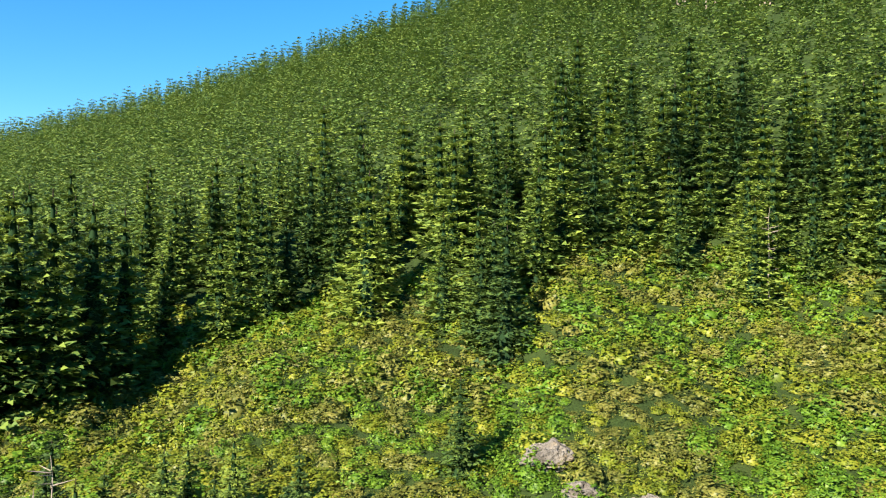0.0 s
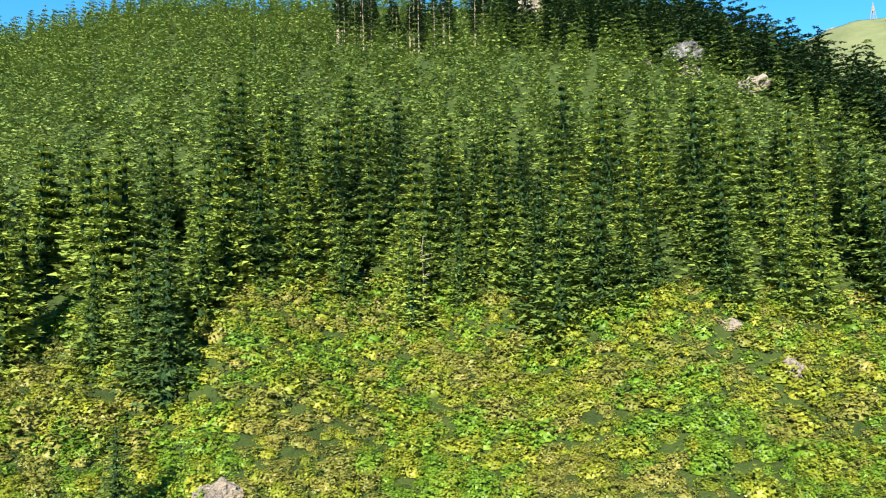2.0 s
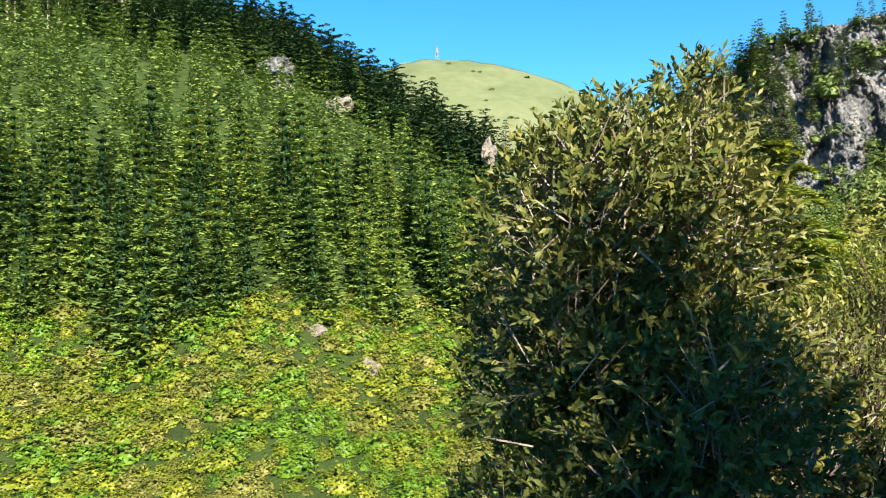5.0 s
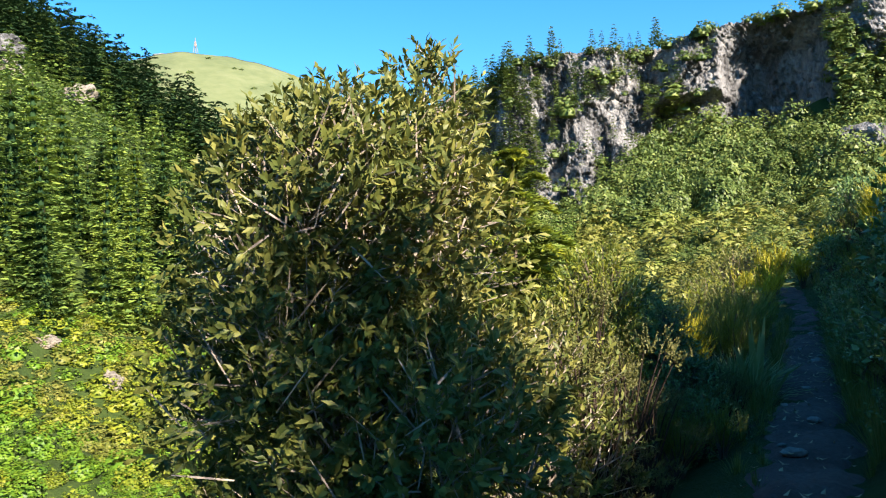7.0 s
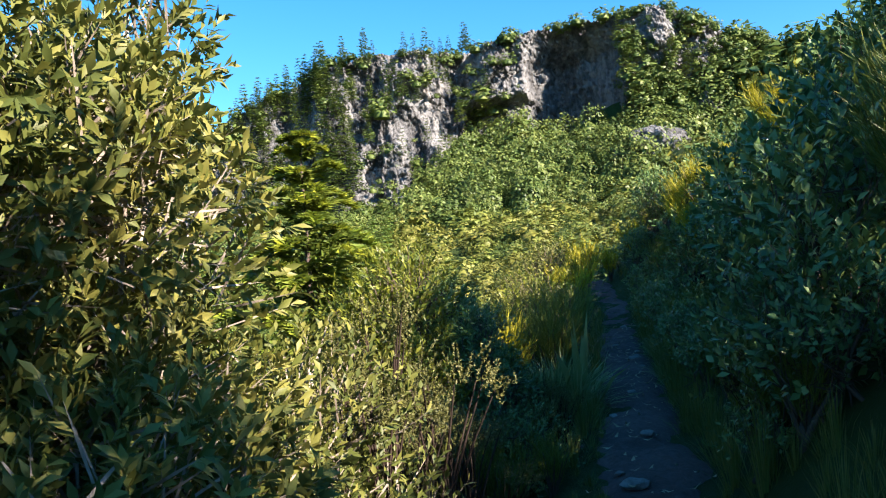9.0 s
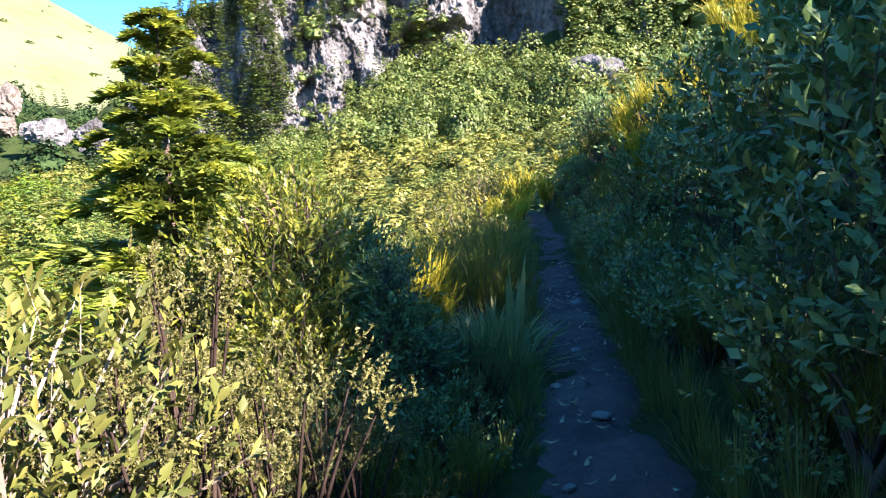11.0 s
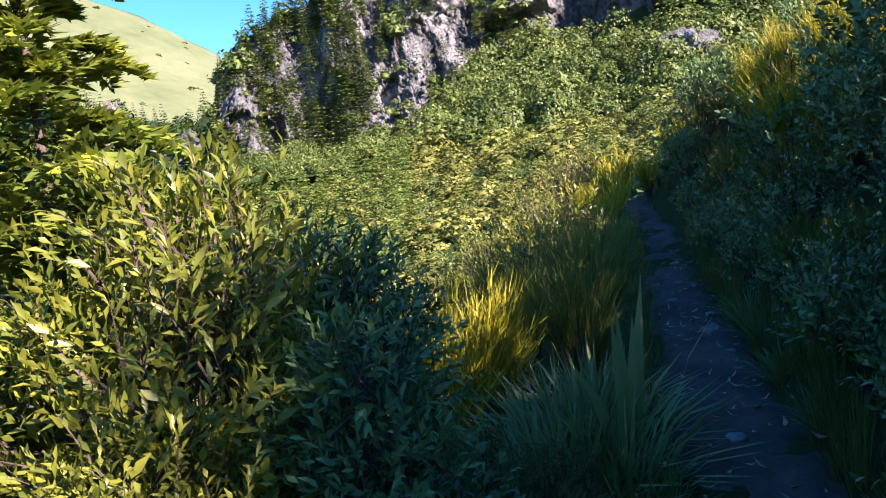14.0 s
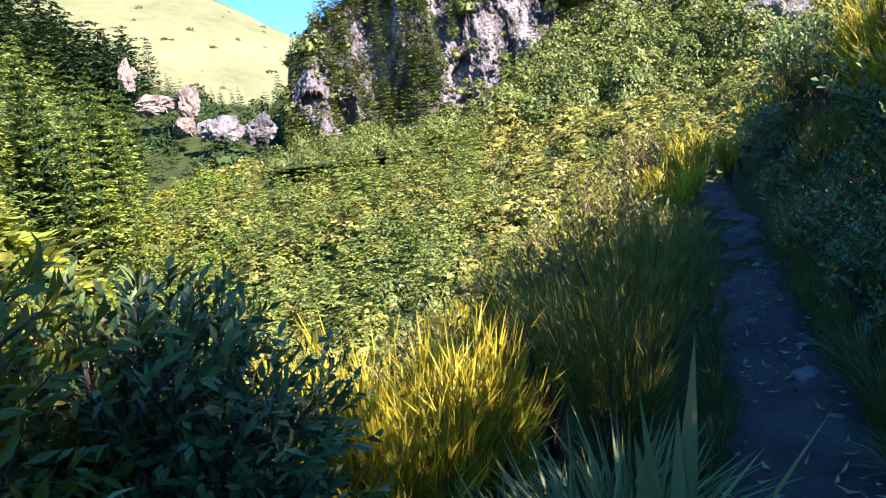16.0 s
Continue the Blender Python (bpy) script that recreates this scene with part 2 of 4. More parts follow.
def scatter(protos, places, scales, heights, turns, picks):
    """Many turned and scaled copies of a few point sets, joined."""
    vs, ts, k = [], [], 0
    for q, (pv, pt) in enumerate(protos):
        sel = np.nonzero(picks == q)[0]
        if not len(sel):
            continue
        c, s = np.cos(turns[sel])[:, None], np.sin(turns[sel])[:, None]
        x = (pv[None, :, 0] * c - pv[None, :, 1] * s) * scales[sel][:, None] + places[sel, 0][:, None]
        y = (pv[None, :, 0] * s + pv[None, :, 1] * c) * scales[sel][:, None] + places[sel, 1][:, None]
        z = pv[None, :, 2] * heights[sel][:, None] + places[sel, 2][:, None]
        vs.append(np.stack([x, y, z], 2).reshape(-1, 3))
        ts.append((pt[None] + (np.arange(len(sel)) * len(pv))[:, None, None]).reshape(-1, 3) + k)
        k += len(sel) * len(pv)
    return np.concatenate(vs), np.concatenate(ts)


def tube(points, radii, sides=6):
    """A tapered stem along a line of points."""
    p = np.asarray(points, float)
    d = np.gradient(p, axis=0)
    d /= np.linalg.norm(d, axis=1)[:, None] + 1e-9
    ref = np.where(np.abs(d[:, 2:3]) > 0.9, [[1.0, 0, 0]], [[0, 0, 1.0]])
    u = np.cross(d, ref)
    u /= np.linalg.norm(u, axis=1)[:, None] + 1e-9
    w = np.cross(d, u)
    a = np.linspace(0, 2 * np.pi, sides, endpoint=False)
    ring = p[:, None] + np.asarray(radii)[:, None, None] * (u[:, None] * np.cos(a)[None, :, None] + w[:, None] * np.sin(a)[None, :, None])
    v = ring.transpose(1, 0, 2).reshape(-1, 3)
    return v, grid_tris(sides, len(p), True)


def unit(a):
    return a / (np.linalg.norm(a, axis=-1, keepdims=True) + 1e-9)


def leaves_at(base, way, side, length, width, bend=0.15):
    """Lance-shaped leaves of four triangles: base points, directions, side vectors, sizes."""
    way, side = unit(way), unit(side - way * (side * way).sum(-1, keepdims=True) / 1.0)
    nrm = np.cross(way, side)
    L, W = np.asarray(length)[:, None], np.asarray(width)[:, None]
    mid = base + way * L * 0.5 + nrm * L * bend * 0.5
    v = np.stack([base, mid - side * W * 0.5, mid - nrm * W * 0.15, mid + side * W * 0.5, base + way * L - nrm * L * bend * 0.4], 1)
    k = len(base)
    t = np.array([[0, 1, 2], [0, 2, 3], [1, 4, 2], [2, 4, 3]])
    return v.reshape(-1, 3), (t[None] + (np.arange(k) * 5)[:, None, None]).reshape(-1, 3)


def blades_at(base, tip, side, width, sag=0.0):
    """Thin tapering blades of three triangles."""
    mid = base * 0.45 + tip * 0.55
    mid = mid + np.array([0, 0, 1.0]) * (sag * np.linalg.norm(tip - base, axis=1))[:, None]
    W = np.asarray(width)[:, None]
    v = np.stack([base - side * W * 0.4, base + side * W * 0.4, mid - side * W * 0.5, mid + side * W * 0.5, tip], 1)
    t = np.array([[0, 1, 3], [0, 3, 2], [2, 3, 4]])
    return v.reshape(-1, 3), (t[None] + (np.arange(len(base)) * 5)[:, None, None]).reshape(-1, 3)


def random_ways(n, r=rng):
    return unit(r.normal(size=(n, 3)))


def thing(name, x, y, z=None, turn=0.0, label="", category="", group=""):
    ob = new(name)
    ob.matrix_basis = pose(x, y, float(land(x, y)) - 0.03 if z is None else z, 0, 0, turn)
    return tagged(ob, label, category, group)


# ---- ground ----
def build_ground():
    az = np.radians(np.concatenate([np.arange(-180, -130, 2.5), np.arange(-130, 45, 0.7), np.arange(45, 180, 2.5)]))
    rr = np.concatenate([[0.0], np.geomspace(0.3, 4500, 190)])
    a, r = np.meshgrid(az, rr, indexing="ij")
    x, y = -np.sin(a) * r, np.cos(a) * r
    z = land(x, y)
    ob = made("ground", np.stack([x, y, z], 2).reshape(-1, 3), grid_tris(len(az), len(rr), True), M_GROUND, smooth=True)
    tagged(ob, "green and brown scrub-covered valley ground", "ground", kind="structure")


build_ground()


def build_trail():
    xs, vs = np.arange(-4, 34, 0.09), np.linspace(-0.5, 0.5, 23)
    x, v = np.meshgrid(xs, vs, indexing="ij")
    y = trail_y(x) + v + 0.03 * np.sin(x * 3.1)
    z = 0.015 + 0.020 * bumps(x, y, 0.45, 11) + 0.028 * bumps(x, y, 1.3, 12) + 0.012 * bumps(x, y, 0.2, 13) - 0.30 * np.clip(np.abs(v) - 0.20, 0, None)
    z = z + np.clip(land(x, trail_y(x)), 0, None)
    ob = made("trail", np.stack([x, y, z], 2).reshape(-1, 3), grid_tris(len(xs), len(vs)), M_TRAIL, smooth=True)
    tagged(ob, "narrow trodden brown earth footpath with small stones", "footpath", kind="structure")


build_trail()


def build_hill():
    """The bare grassy hill far behind the gorge."""
    az = np.linspace(-84, -44, 90)
    top = np.interp(az, [-84, -78, -73, -69, -65, -61, -58, -54.5, -51, -44], [4, 7.0, 9.6, 12.0, 14.3, 15.7, 16.3, 16.5, 15.6, 13])
    tt = np.linspace(0, 1, 40)
    a, t = np.meshgrid(np.radians(az), tt, indexing="ij")
    r = 420 + 520 * t
    el = np.radians(2 + (np.repeat(top[:, None], 40, 1) - 2) * (1 - (1 - t) ** 1.7))
    x, y = -np.sin(a) * r, np.cos(a) * r
    z = 1.5 + r * np.tan(el) + bumps(x, y, 120, 21) * 3 * (1 - t) + bumps(x, y, 35, 22) * 0.8
    z[:, -1] -= 60
    ob = made("grass_hill", np.stack([x, y, z], 2).reshape(-1, 3), grid_tris(90, 40), M_HILL, smooth=True)
    tagged(ob, "distant bare hill of pale green pasture", "hill", kind="structure")
    r = np.random.default_rng(5)
    spots = np.array([(x[i, j], y[i, j], z[i, j] - 1.0) for i, j in zip(r.integers(22, 74, 46), r.integers(14, 37, 46))])
    w = r.uniform(3, 9, len(spots))
    cl = [clump(60, r, 0.25) for _ in range(3)]
    v, t = scatter(cl, spots, w, w * 0.45, r.uniform(0, 6, len(spots)), r.integers(0, 3, len(spots)))
    tagged(made("hill_shrubs", v, t, M_CLIFFGREEN), "scattered dark shrubs on the pasture hill", "shrubs", kind="stuff")
    mast = new("summit_mast")
    k = int(np.argmin(np.abs(az + 55.7)))
    mast.matrix_basis = pose(x[k, -2], y[k, -2], z[k, -2] - 0.5)
    tagged(mast, "small pale mast and hut on the summit", "mast")
    for q in range(4):
        a = np.pi / 4 + q * np.pi / 2
        foot, top = np.array([3 * np.cos(a), 3 * np.sin(a), 0]), np.array([0.6 * np.cos(a), 0.6 * np.sin(a), 15.0])
        made("leg", *tube(foot + (top - foot) * np.linspace(0, 1, 4)[:, None], [0.35] * 4, 5), M_STONE, mast)
    made("antenna", *tube(np.array([[0, 0, 9.0], [0, 0, 12], [0, 0, 15], [0, 0, 19]]), [1.4, 1.2, 0.5, 0.3], 6), M_STONE, mast)



CLIFF_AZ = [-123, -118.4, -111.8, -108.7, -106.9, -104.6, -100.7, -95.8, -92.3, -88, -83.8, -79.7, -77.5, -75.0, -72.2, -70.4, -69.2]
CLIFF_TOP = [11.4, 12.6, 13.7, 14.6, 16.0, 16.9, 17.2, 16.9, 16.2, 16.0, 16.2, 15.8, 14.6, 13.4, 12.2, 9.8, 4]
BASE_AZ = [-123, -112, -106, -102, -100, -97, -90, -87, -85, -80, -72, -70, -67.5]
BASE_EL = [9.0, 9.5, 10.5, 11.0, 10.5, 8.8, 8.4, 8.0, 5.6, 4.0, 3.6, 3.4, 3]


def hollow(a, t):
    """How far the rock face stands back: the deep alcove, the low dark bay beside it and a cleft."""
    edge = lambda lo, hi, soft: np.clip((a - lo) / soft, 0, 1) * np.clip((hi - a) / soft, 0, 1)
    return np.maximum(15 * np.sqrt(edge(-101.0, -94.0, 2.2)) * np.clip((1.0 - t) / 0.3, 0, 1), 8 * edge(-96.0, -89.2, 0.5) * np.clip((0.62 - t) / 0.1, 0, 1)) + 5 * edge(-74.8, -72.8, 0.4) * np.clip((0.5 - t) / 0.1, 0, 1) - 5 * edge(-88.8, -77.5, 2.0)


def build_cliff():
    na, nh = 520, 110
    az = np.linspace(-123, -67.5, na)
    top = np.interp(az, CLIFF_AZ, CLIFF_TOP)
    base = np.minimum(np.interp(az, BASE_AZ, BASE_EL) - 2.5, top - 0.5)
    t = np.linspace(0, 1, nh)
    A, T = np.meshgrid(az, t, indexing="ij")
    s = np.radians(A) * 150
    rows = 7 + 2 * np.sin(s * 0.05)
    wob = s / 3.1 + 0.7 * bumps(s, T * 30, 9, 33) + 0.5 * bumps(s, T * 40, 4, 35) * T
    ci, cj = np.floor(wob), np.floor(T * rows + 0.9 * bumps(s, s * 0, 12, 34) + 0.45 * np.sin(np.floor(wob) * 12.9))
    block = lambda i, j: np.modf(np.abs(np.sin(i * 12.9898 + j * 78.233) * 43758.5453))[0]
    cols = 2.4 * block(ci, cj) + 1.5 * block(np.floor(wob * 0.37), cj * 0) + 1.2 * block(np.floor(wob * 2.3), np.floor(T * rows * 2.2 + ci)) + 0.6 * block(np.floor(wob * 5.1), np.floor(T * rows * 5 + ci))
    ledge = 2.2 * block(cj * 0, cj) * (0.5 + 0.5 * bumps(s, s * 0, 14, 36))
    big = bumps(s, T * 20, 22, 31) * 3.0 + bumps(s, T * 14, 8, 32) * 1.8
    back = hollow(A, T)
    calm = np.where(back > 10, 0.7, 1.0)
    r = 148 + 11 * T + back + (cols + ledge + big) * calm + rng.normal(0, 0.22, A.shape)
    z = 1.5 + (150 + 11 * T + back) * np.tan(np.radians(base[:, None] + (top - base)[:, None] * T)) + rng.normal(0, 0.15, A.shape)
    r[:, -1], z[:, -1] = 192, z[:, -2] + 0.6
    x, y = -np.sin(np.radians(A)) * r, np.cos(np.radians(A)) * r
    ob = made("cliff", np.stack([x, y, z], 2).reshape(-1, 3), grid_tris(na, nh), M_ROCK)
    tagged(ob, "grey weathered rock cliff with cracks, ledges and a shaded alcove", "cliff", kind="structure")
    az = np.linspace(-122, -69, 130)
    A, T = np.meshgrid(az, np.linspace(0, 1, 24), indexing="ij")
    foot, head = 2.2, np.interp(az, BASE_AZ, BASE_EL)[:, None] + 0.3
    el = foot + (head - foot) * T
    r = 124 + 34 * T + bumps(A * 2.6, T * 30, 9, 38) * 1.2
    x, y = -np.sin(np.radians(A)) * r, np.cos(np.radians(A)) * r
    z = 1.5 + r * np.tan(np.radians(el))
    ob = made("talus_slope", np.stack([x, y, z], 2).reshape(-1, 3), grid_tris(130, 24), M_GROUND, smooth=True)
    tagged(ob, "steep green slope rising to the foot of the rock cliff", "slope", kind="structure")


build_cliff()


# ---- far woods and scrub ----
def fir(levels, per, tufts, r, droop=0.25, open_base=0.06, slim=0.17, bushy=0.42, size=0.055, reach=(0.12, 1.0), tilt=0.55, broad=0.24, even=0.25, taper=0.75):
    """A conifer one metre tall: trunk and tiers of drooping boughs, each of many needle tufts. Returns trunk, crown."""
    n = levels * per
    k, q = np.repeat(np.arange(levels), per), np.tile(np.arange(per), levels)
    h = np.clip(open_base + (1 - open_base) * (k + np.repeat(r.uniform(-even, even, levels), per) + r.uniform(-0.12, 0.12, n)) / levels, 0.02, 0.985)
    L = slim * (1 - h) ** taper * r.uniform(0.65, 1.15, n) + 0.012
    a = 2 * np.pi * (q + r.uniform(-0.35, 0.35, n) + 0.5 * (k % 2)) / per
    h, L, a = (np.repeat(v, tufts) for v in (h, L, a))
    n = len(h)
    s = r.uniform(*reach, n)
    lat = r.uniform(-1, 1, n) * bushy * L * np.sin(np.clip(s * 2.5 + 0.4, 0, np.pi))
    out, side, up = np.stack([np.cos(a), np.sin(a), 0 * a], 1), np.stack([-np.sin(a), np.cos(a), 0 * a], 1), np.array([0, 0, 1.0])
    z = h - droop * L * np.sin(s * 2.4) * 1.1 + 0.10 * L * s - np.abs(lat) * 0.3
    p = out * (s * L)[:, None] + side * lat[:, None] + up * z[:, None]
    way = unit(out * 0.8 + side * (np.sign(lat) * r.uniform(0.2, 1.0, n))[:, None] + random_ways(n, r) * 0.35)
    flat = unit(np.cross(way, 0.75 * up + tilt * random_ways(n, r)))
    z2 = (size * (0.45 + 0.75 * (1 - h)) * r.uniform(0.6, 1.3, n))[:, None]
    v = np.stack([p - flat * z2 * broad, p + flat * z2 * broad, p + way * z2 * 1.15], 1).reshape(-1, 3)
    crown = v, np.arange(3 * n).reshape(-1, 3)
    zz = np.linspace(0, 0.97, 6)
    trunk = tube(np.stack([np.zeros(6), np.zeros(6), zz], 1), 0.013 * (1 - zz) + 0.002, 5)
    return trunk, crown


def shade_cone(slim, base=0.03):
    """A solid core in rough tiers, standing for the shade inside a conifer one metre tall."""
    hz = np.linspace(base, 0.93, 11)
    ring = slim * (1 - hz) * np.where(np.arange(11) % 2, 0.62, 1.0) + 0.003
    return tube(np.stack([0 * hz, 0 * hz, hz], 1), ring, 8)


def clump(n, r, size=0.15, flat=0.75):
    """A lumpy dome of loose leaf sprays, one metre across and about one high, closed within."""
    d = random_ways(n, r)
    d[:, 2] = np.abs(d[:, 2]) ** 0.8
    knobs = random_ways(9, r)
    knobs[:, 2] = np.abs(knobs[:, 2])
    lump = 0.72 + 0.4 * np.exp(-((1 - (d @ knobs.T).max(1)) / 0.10))
    p = d * (0.5 * lump * r.uniform(0.85, 1.05, n))[:, None] * np.array([1, 1, flat * 2])
    face = unit(d * [1, 1, 1.2] + 0.75 * random_ways(n, r) + [0, 0, 0.25])
    way = random_ways(n, r) + [0, 0, 0.4]
    way = unit(way - face * (way * face).sum(1)[:, None])
    side = np.cross(face, way)
    L, W = size * r.uniform(0.7, 1.5, n)[:, None], size * r.uniform(0.6, 1.1, n)[:, None]
    v = np.stack([p - side * W * 0.6, p + side * W * 0.6, p + way * L], 1).reshape(-1, 3)
    leaves = v, np.arange(3 * n).reshape(-1, 3)
    hz = np.linspace(-0.1, 0.5 * flat, 5)
    dome = tube(np.stack([0 * hz, 0 * hz, hz], 1), 0.29 * np.sqrt(np.clip(1.02 - (hz / (0.5 * flat)) ** 2, 0, 1)), 8)
    return joined([leaves, dome])


def polar_places(n, az0, az1, f, r=rng):
    """About n evenly spread places between two bearings; f maps bearing to the nearest and farthest range."""
    a = np.linspace(az0, az1, 200)
    lo, hi = f(a)
    cell = math.sqrt(np.mean(hi ** 2 - lo ** 2) / 2 * radians(az1 - az0) / n)
    g = np.arange(-hi.max(), hi.max(), cell)
    x, y = (q.ravel() for q in np.meshgrid(g, g))
    x, y = x + r.uniform(-0.42, 0.42, len(x)) * cell, y + r.uniform(-0.42, 0.42, len(y)) * cell
    az, d = np.degrees(np.arctan2(-x, y)), np.hypot(x, y)
    lo, hi = f(az)
    keep = (az > az0) & (az < az1) & (d > lo) & (d < hi)
    x, y, az, d = x[keep], y[keep], az[keep], d[keep]
    order = r.permutation(len(x))
    return np.stack([x, y, land(x, y)], 1)[order], az[order], d[order]


edge_r = lambda az: np.interp(az, AZ, R_EDGE)
top_r = lambda az: np.interp(az, AZ, R_TOP)


def stuff(name, protos, places, scales, heights, material, label, category, r=rng):
    n = len(places)
    v, t = scatter(protos, places, scales, heights, r.uniform(0, 6.28, n), r.integers(0, len(protos), n))
    return tagged(made(name, v, t, material), label, category, kind="stuff")


r_far = np.random.default_rng(11)
FINECLUMPS = [clump(330, r_far, 0.078) for _ in range(6)]
CLUMPS = [clump(150, r_far, 0.11) for _ in range(6)]
SMALLCLUMPS = [clump(110, r_far, 0.15) for _ in range(5)]
ROUNDTREES = [clump(620, r_far, 0.06, 0.65) for _ in range(4)]
FARFIRS = [fir(9, 6, 4, r_far, droop=0.4, bushy=0.45, size=0.075, slim=0.21, open_base=0.03, tilt=0.6, broad=0.34, even=0.15, reach=(0.05, 1.0), taper=0.95)[1] for _ in range(6)]

# scrub on the sunlit slope across the valley
p, az, d = polar_places(3200, -66, 36, lambda a: (52 + 0 * a, edge_r(a) + 10), r_far)
sz = np.clip(r_far.lognormal(0.66, 0.30, len(p)), 0.9, 3.1)
flat = r_far.uniform(0.6, 1.05, len(p))
tone_of = r_far.uniform(0, 1, len(p)) + 0.35 * bumps(p[:, 0], p[:, 1], 18, 41)
for kind, lo, hi, mat, name in [("green_scrub", -9, 0.30, M_SCRUBGREEN, "bright green"), ("yellow_scrub", 0.30, 0.72, M_SCRUB, "yellow-green"), ("olive_scrub", 0.72, 9, M_SCRUBOLIVE, "olive-brown")]:
    q = (tone_of >= lo) & (tone_of < hi) & (d > 76)
    stuff("far_" + kind, CLUMPS, p[q] - [0, 0, 0.25], sz[q] * 1.35, sz[q] * flat[q], mat, "dense " + name + " scrub bushes below the conifers", "scrub", r_far)
    q = (tone_of >= lo) & (tone_of < hi) & (d <= 76)
    stuff(kind, FINECLUMPS, p[q] - [0, 0, 0.25], sz[q] * 1.35, sz[q] * flat[q], mat, "dense " + name + " scrub bushes on a sunny slope", "scrub", r_far)

# scrub between the trail and the cliff
p, az, d = polar_places(2000, -116, -64, lambda a: (46 + 0 * a, 150 + 0 * a), r_far)
sz = r_far.lognormal(0.50, 0.50, len(p))
flat = r_far.uniform(0.6, 1.0, len(p))
q = r_far.uniform(0, 1, len(p)) + 0.4 * bumps(p[:, 0], p[:, 1], 24, 42) < 0.55
for kind, sel, mat, name in [("valley_scrub", q, M_MIDSCRUB, "mixed green"), ("valley_heath", ~q, M_SCRUBOLIVE, "pale olive")]:
    stuff(kind, CLUMPS, p[sel] - [0, 0, 0.2], sz[sel] * 1.3, sz[sel] * flat[sel], mat, name + " scrub below the rock cliff", "scrub", r_far)

# young plantation on the upper slope
p, az, d = polar_places(3000, -57, 36, lambda a: (edge_r(a) + 34, top_r(a) + 12), r_far)
h = r_far.uniform(9, 15, len(p)) * np.interp(d, [140, 400], [0.95, 1.15])
stuff("plantation", FARFIRS, p - [0, 0, 0.3], h, h, M_FIRFAR, "young conifer plantation covering the upper hillside", "conifer forest", r_far)

# dark old pines along the ridge
p, az, d = polar_places(520, -60, -30, lambda a: (top_r(a) * 0.84, top_r(a) + 6), r_far)
h = r_far.uniform(11, 19, len(p))
stuff("ridge_pines", FARFIRS, p - [0, 0, 0.3], h * 1.1, h, M_PINE, "dark pine trees along the rocky ridge", "pine wood", r_far)


def fir_kinds():
    kinds = []
    for k in range(6):
        r = np.random.default_rng(40 + k)
        slim = 0.23 + 0.03 * (k % 3)
        trunk, crown = fir(13, 9, 26, r, droop=0.42, bushy=0.5, size=0.046, slim=slim, open_base=0.03, tilt=0.55, broad=0.33, even=0.12, reach=(0.02, 1.0), taper=0.95)
        ob = new("conifer_tree")
        tagged(ob, "tall dark green conifer with layered boughs", "conifer", "conifers across the valley")
        made("trunk", *trunk, M_DARKWOOD, ob)
        # added solid core; its darker needle colour paints the shade behind the boughs
        made("inner_crown", *shade_cone(0.32 * slim), M_PINE, ob)
        made("crown", *crown, M_FIR, ob)
        kinds.append(ob)
    return kinds


def plant_firs():
    r = np.random.default_rng(17)
    kinds = fir_kinds()
    p, az, d = polar_places(190, -60, 38, lambda a: (edge_r(a) - 1, edge_r(a) + 42), r)
    q, az2, d2 = polar_places(34, 9, 36, lambda a: (44 + 0 * a, 62 + 0 * a), r)
    spots = [(x, y, z, r.uniform(12.5, 20)) for x, y, z in p] + [(x, y, z, r.uniform(6, 10.5)) for x, y, z in q]
    # a tongue of firs and one slim fir running down into the scrub
    spots += [(*at_bearing(a, d, 0), h) for a, d, h in [(-4.6, 90, 16), (-5.6, 86, 15), (-3.4, 93, 15), (-2.2, 66, 9), (24.0, 92, 21), (26.5, 88, 22), (28.8, 90, 22), (30.5, 86, 23), (22.0, 96, 19), (32.5, 88, 22)]]
    for k, (x, y, z, h) in enumerate(spots):
        m = Matrix.Translation((x, y, z - 0.3)) @ Matrix.Rotation(r.uniform(0, 6.28), 4, 'Z')
        ob = kinds[k] if k < len(kinds) else copy_thing(kinds[k % len(kinds)], m)
        ob.matrix_basis = m @ Matrix.Diagonal((h, h, h * r.uniform(0.95, 1.08), 1))


plant_firs()

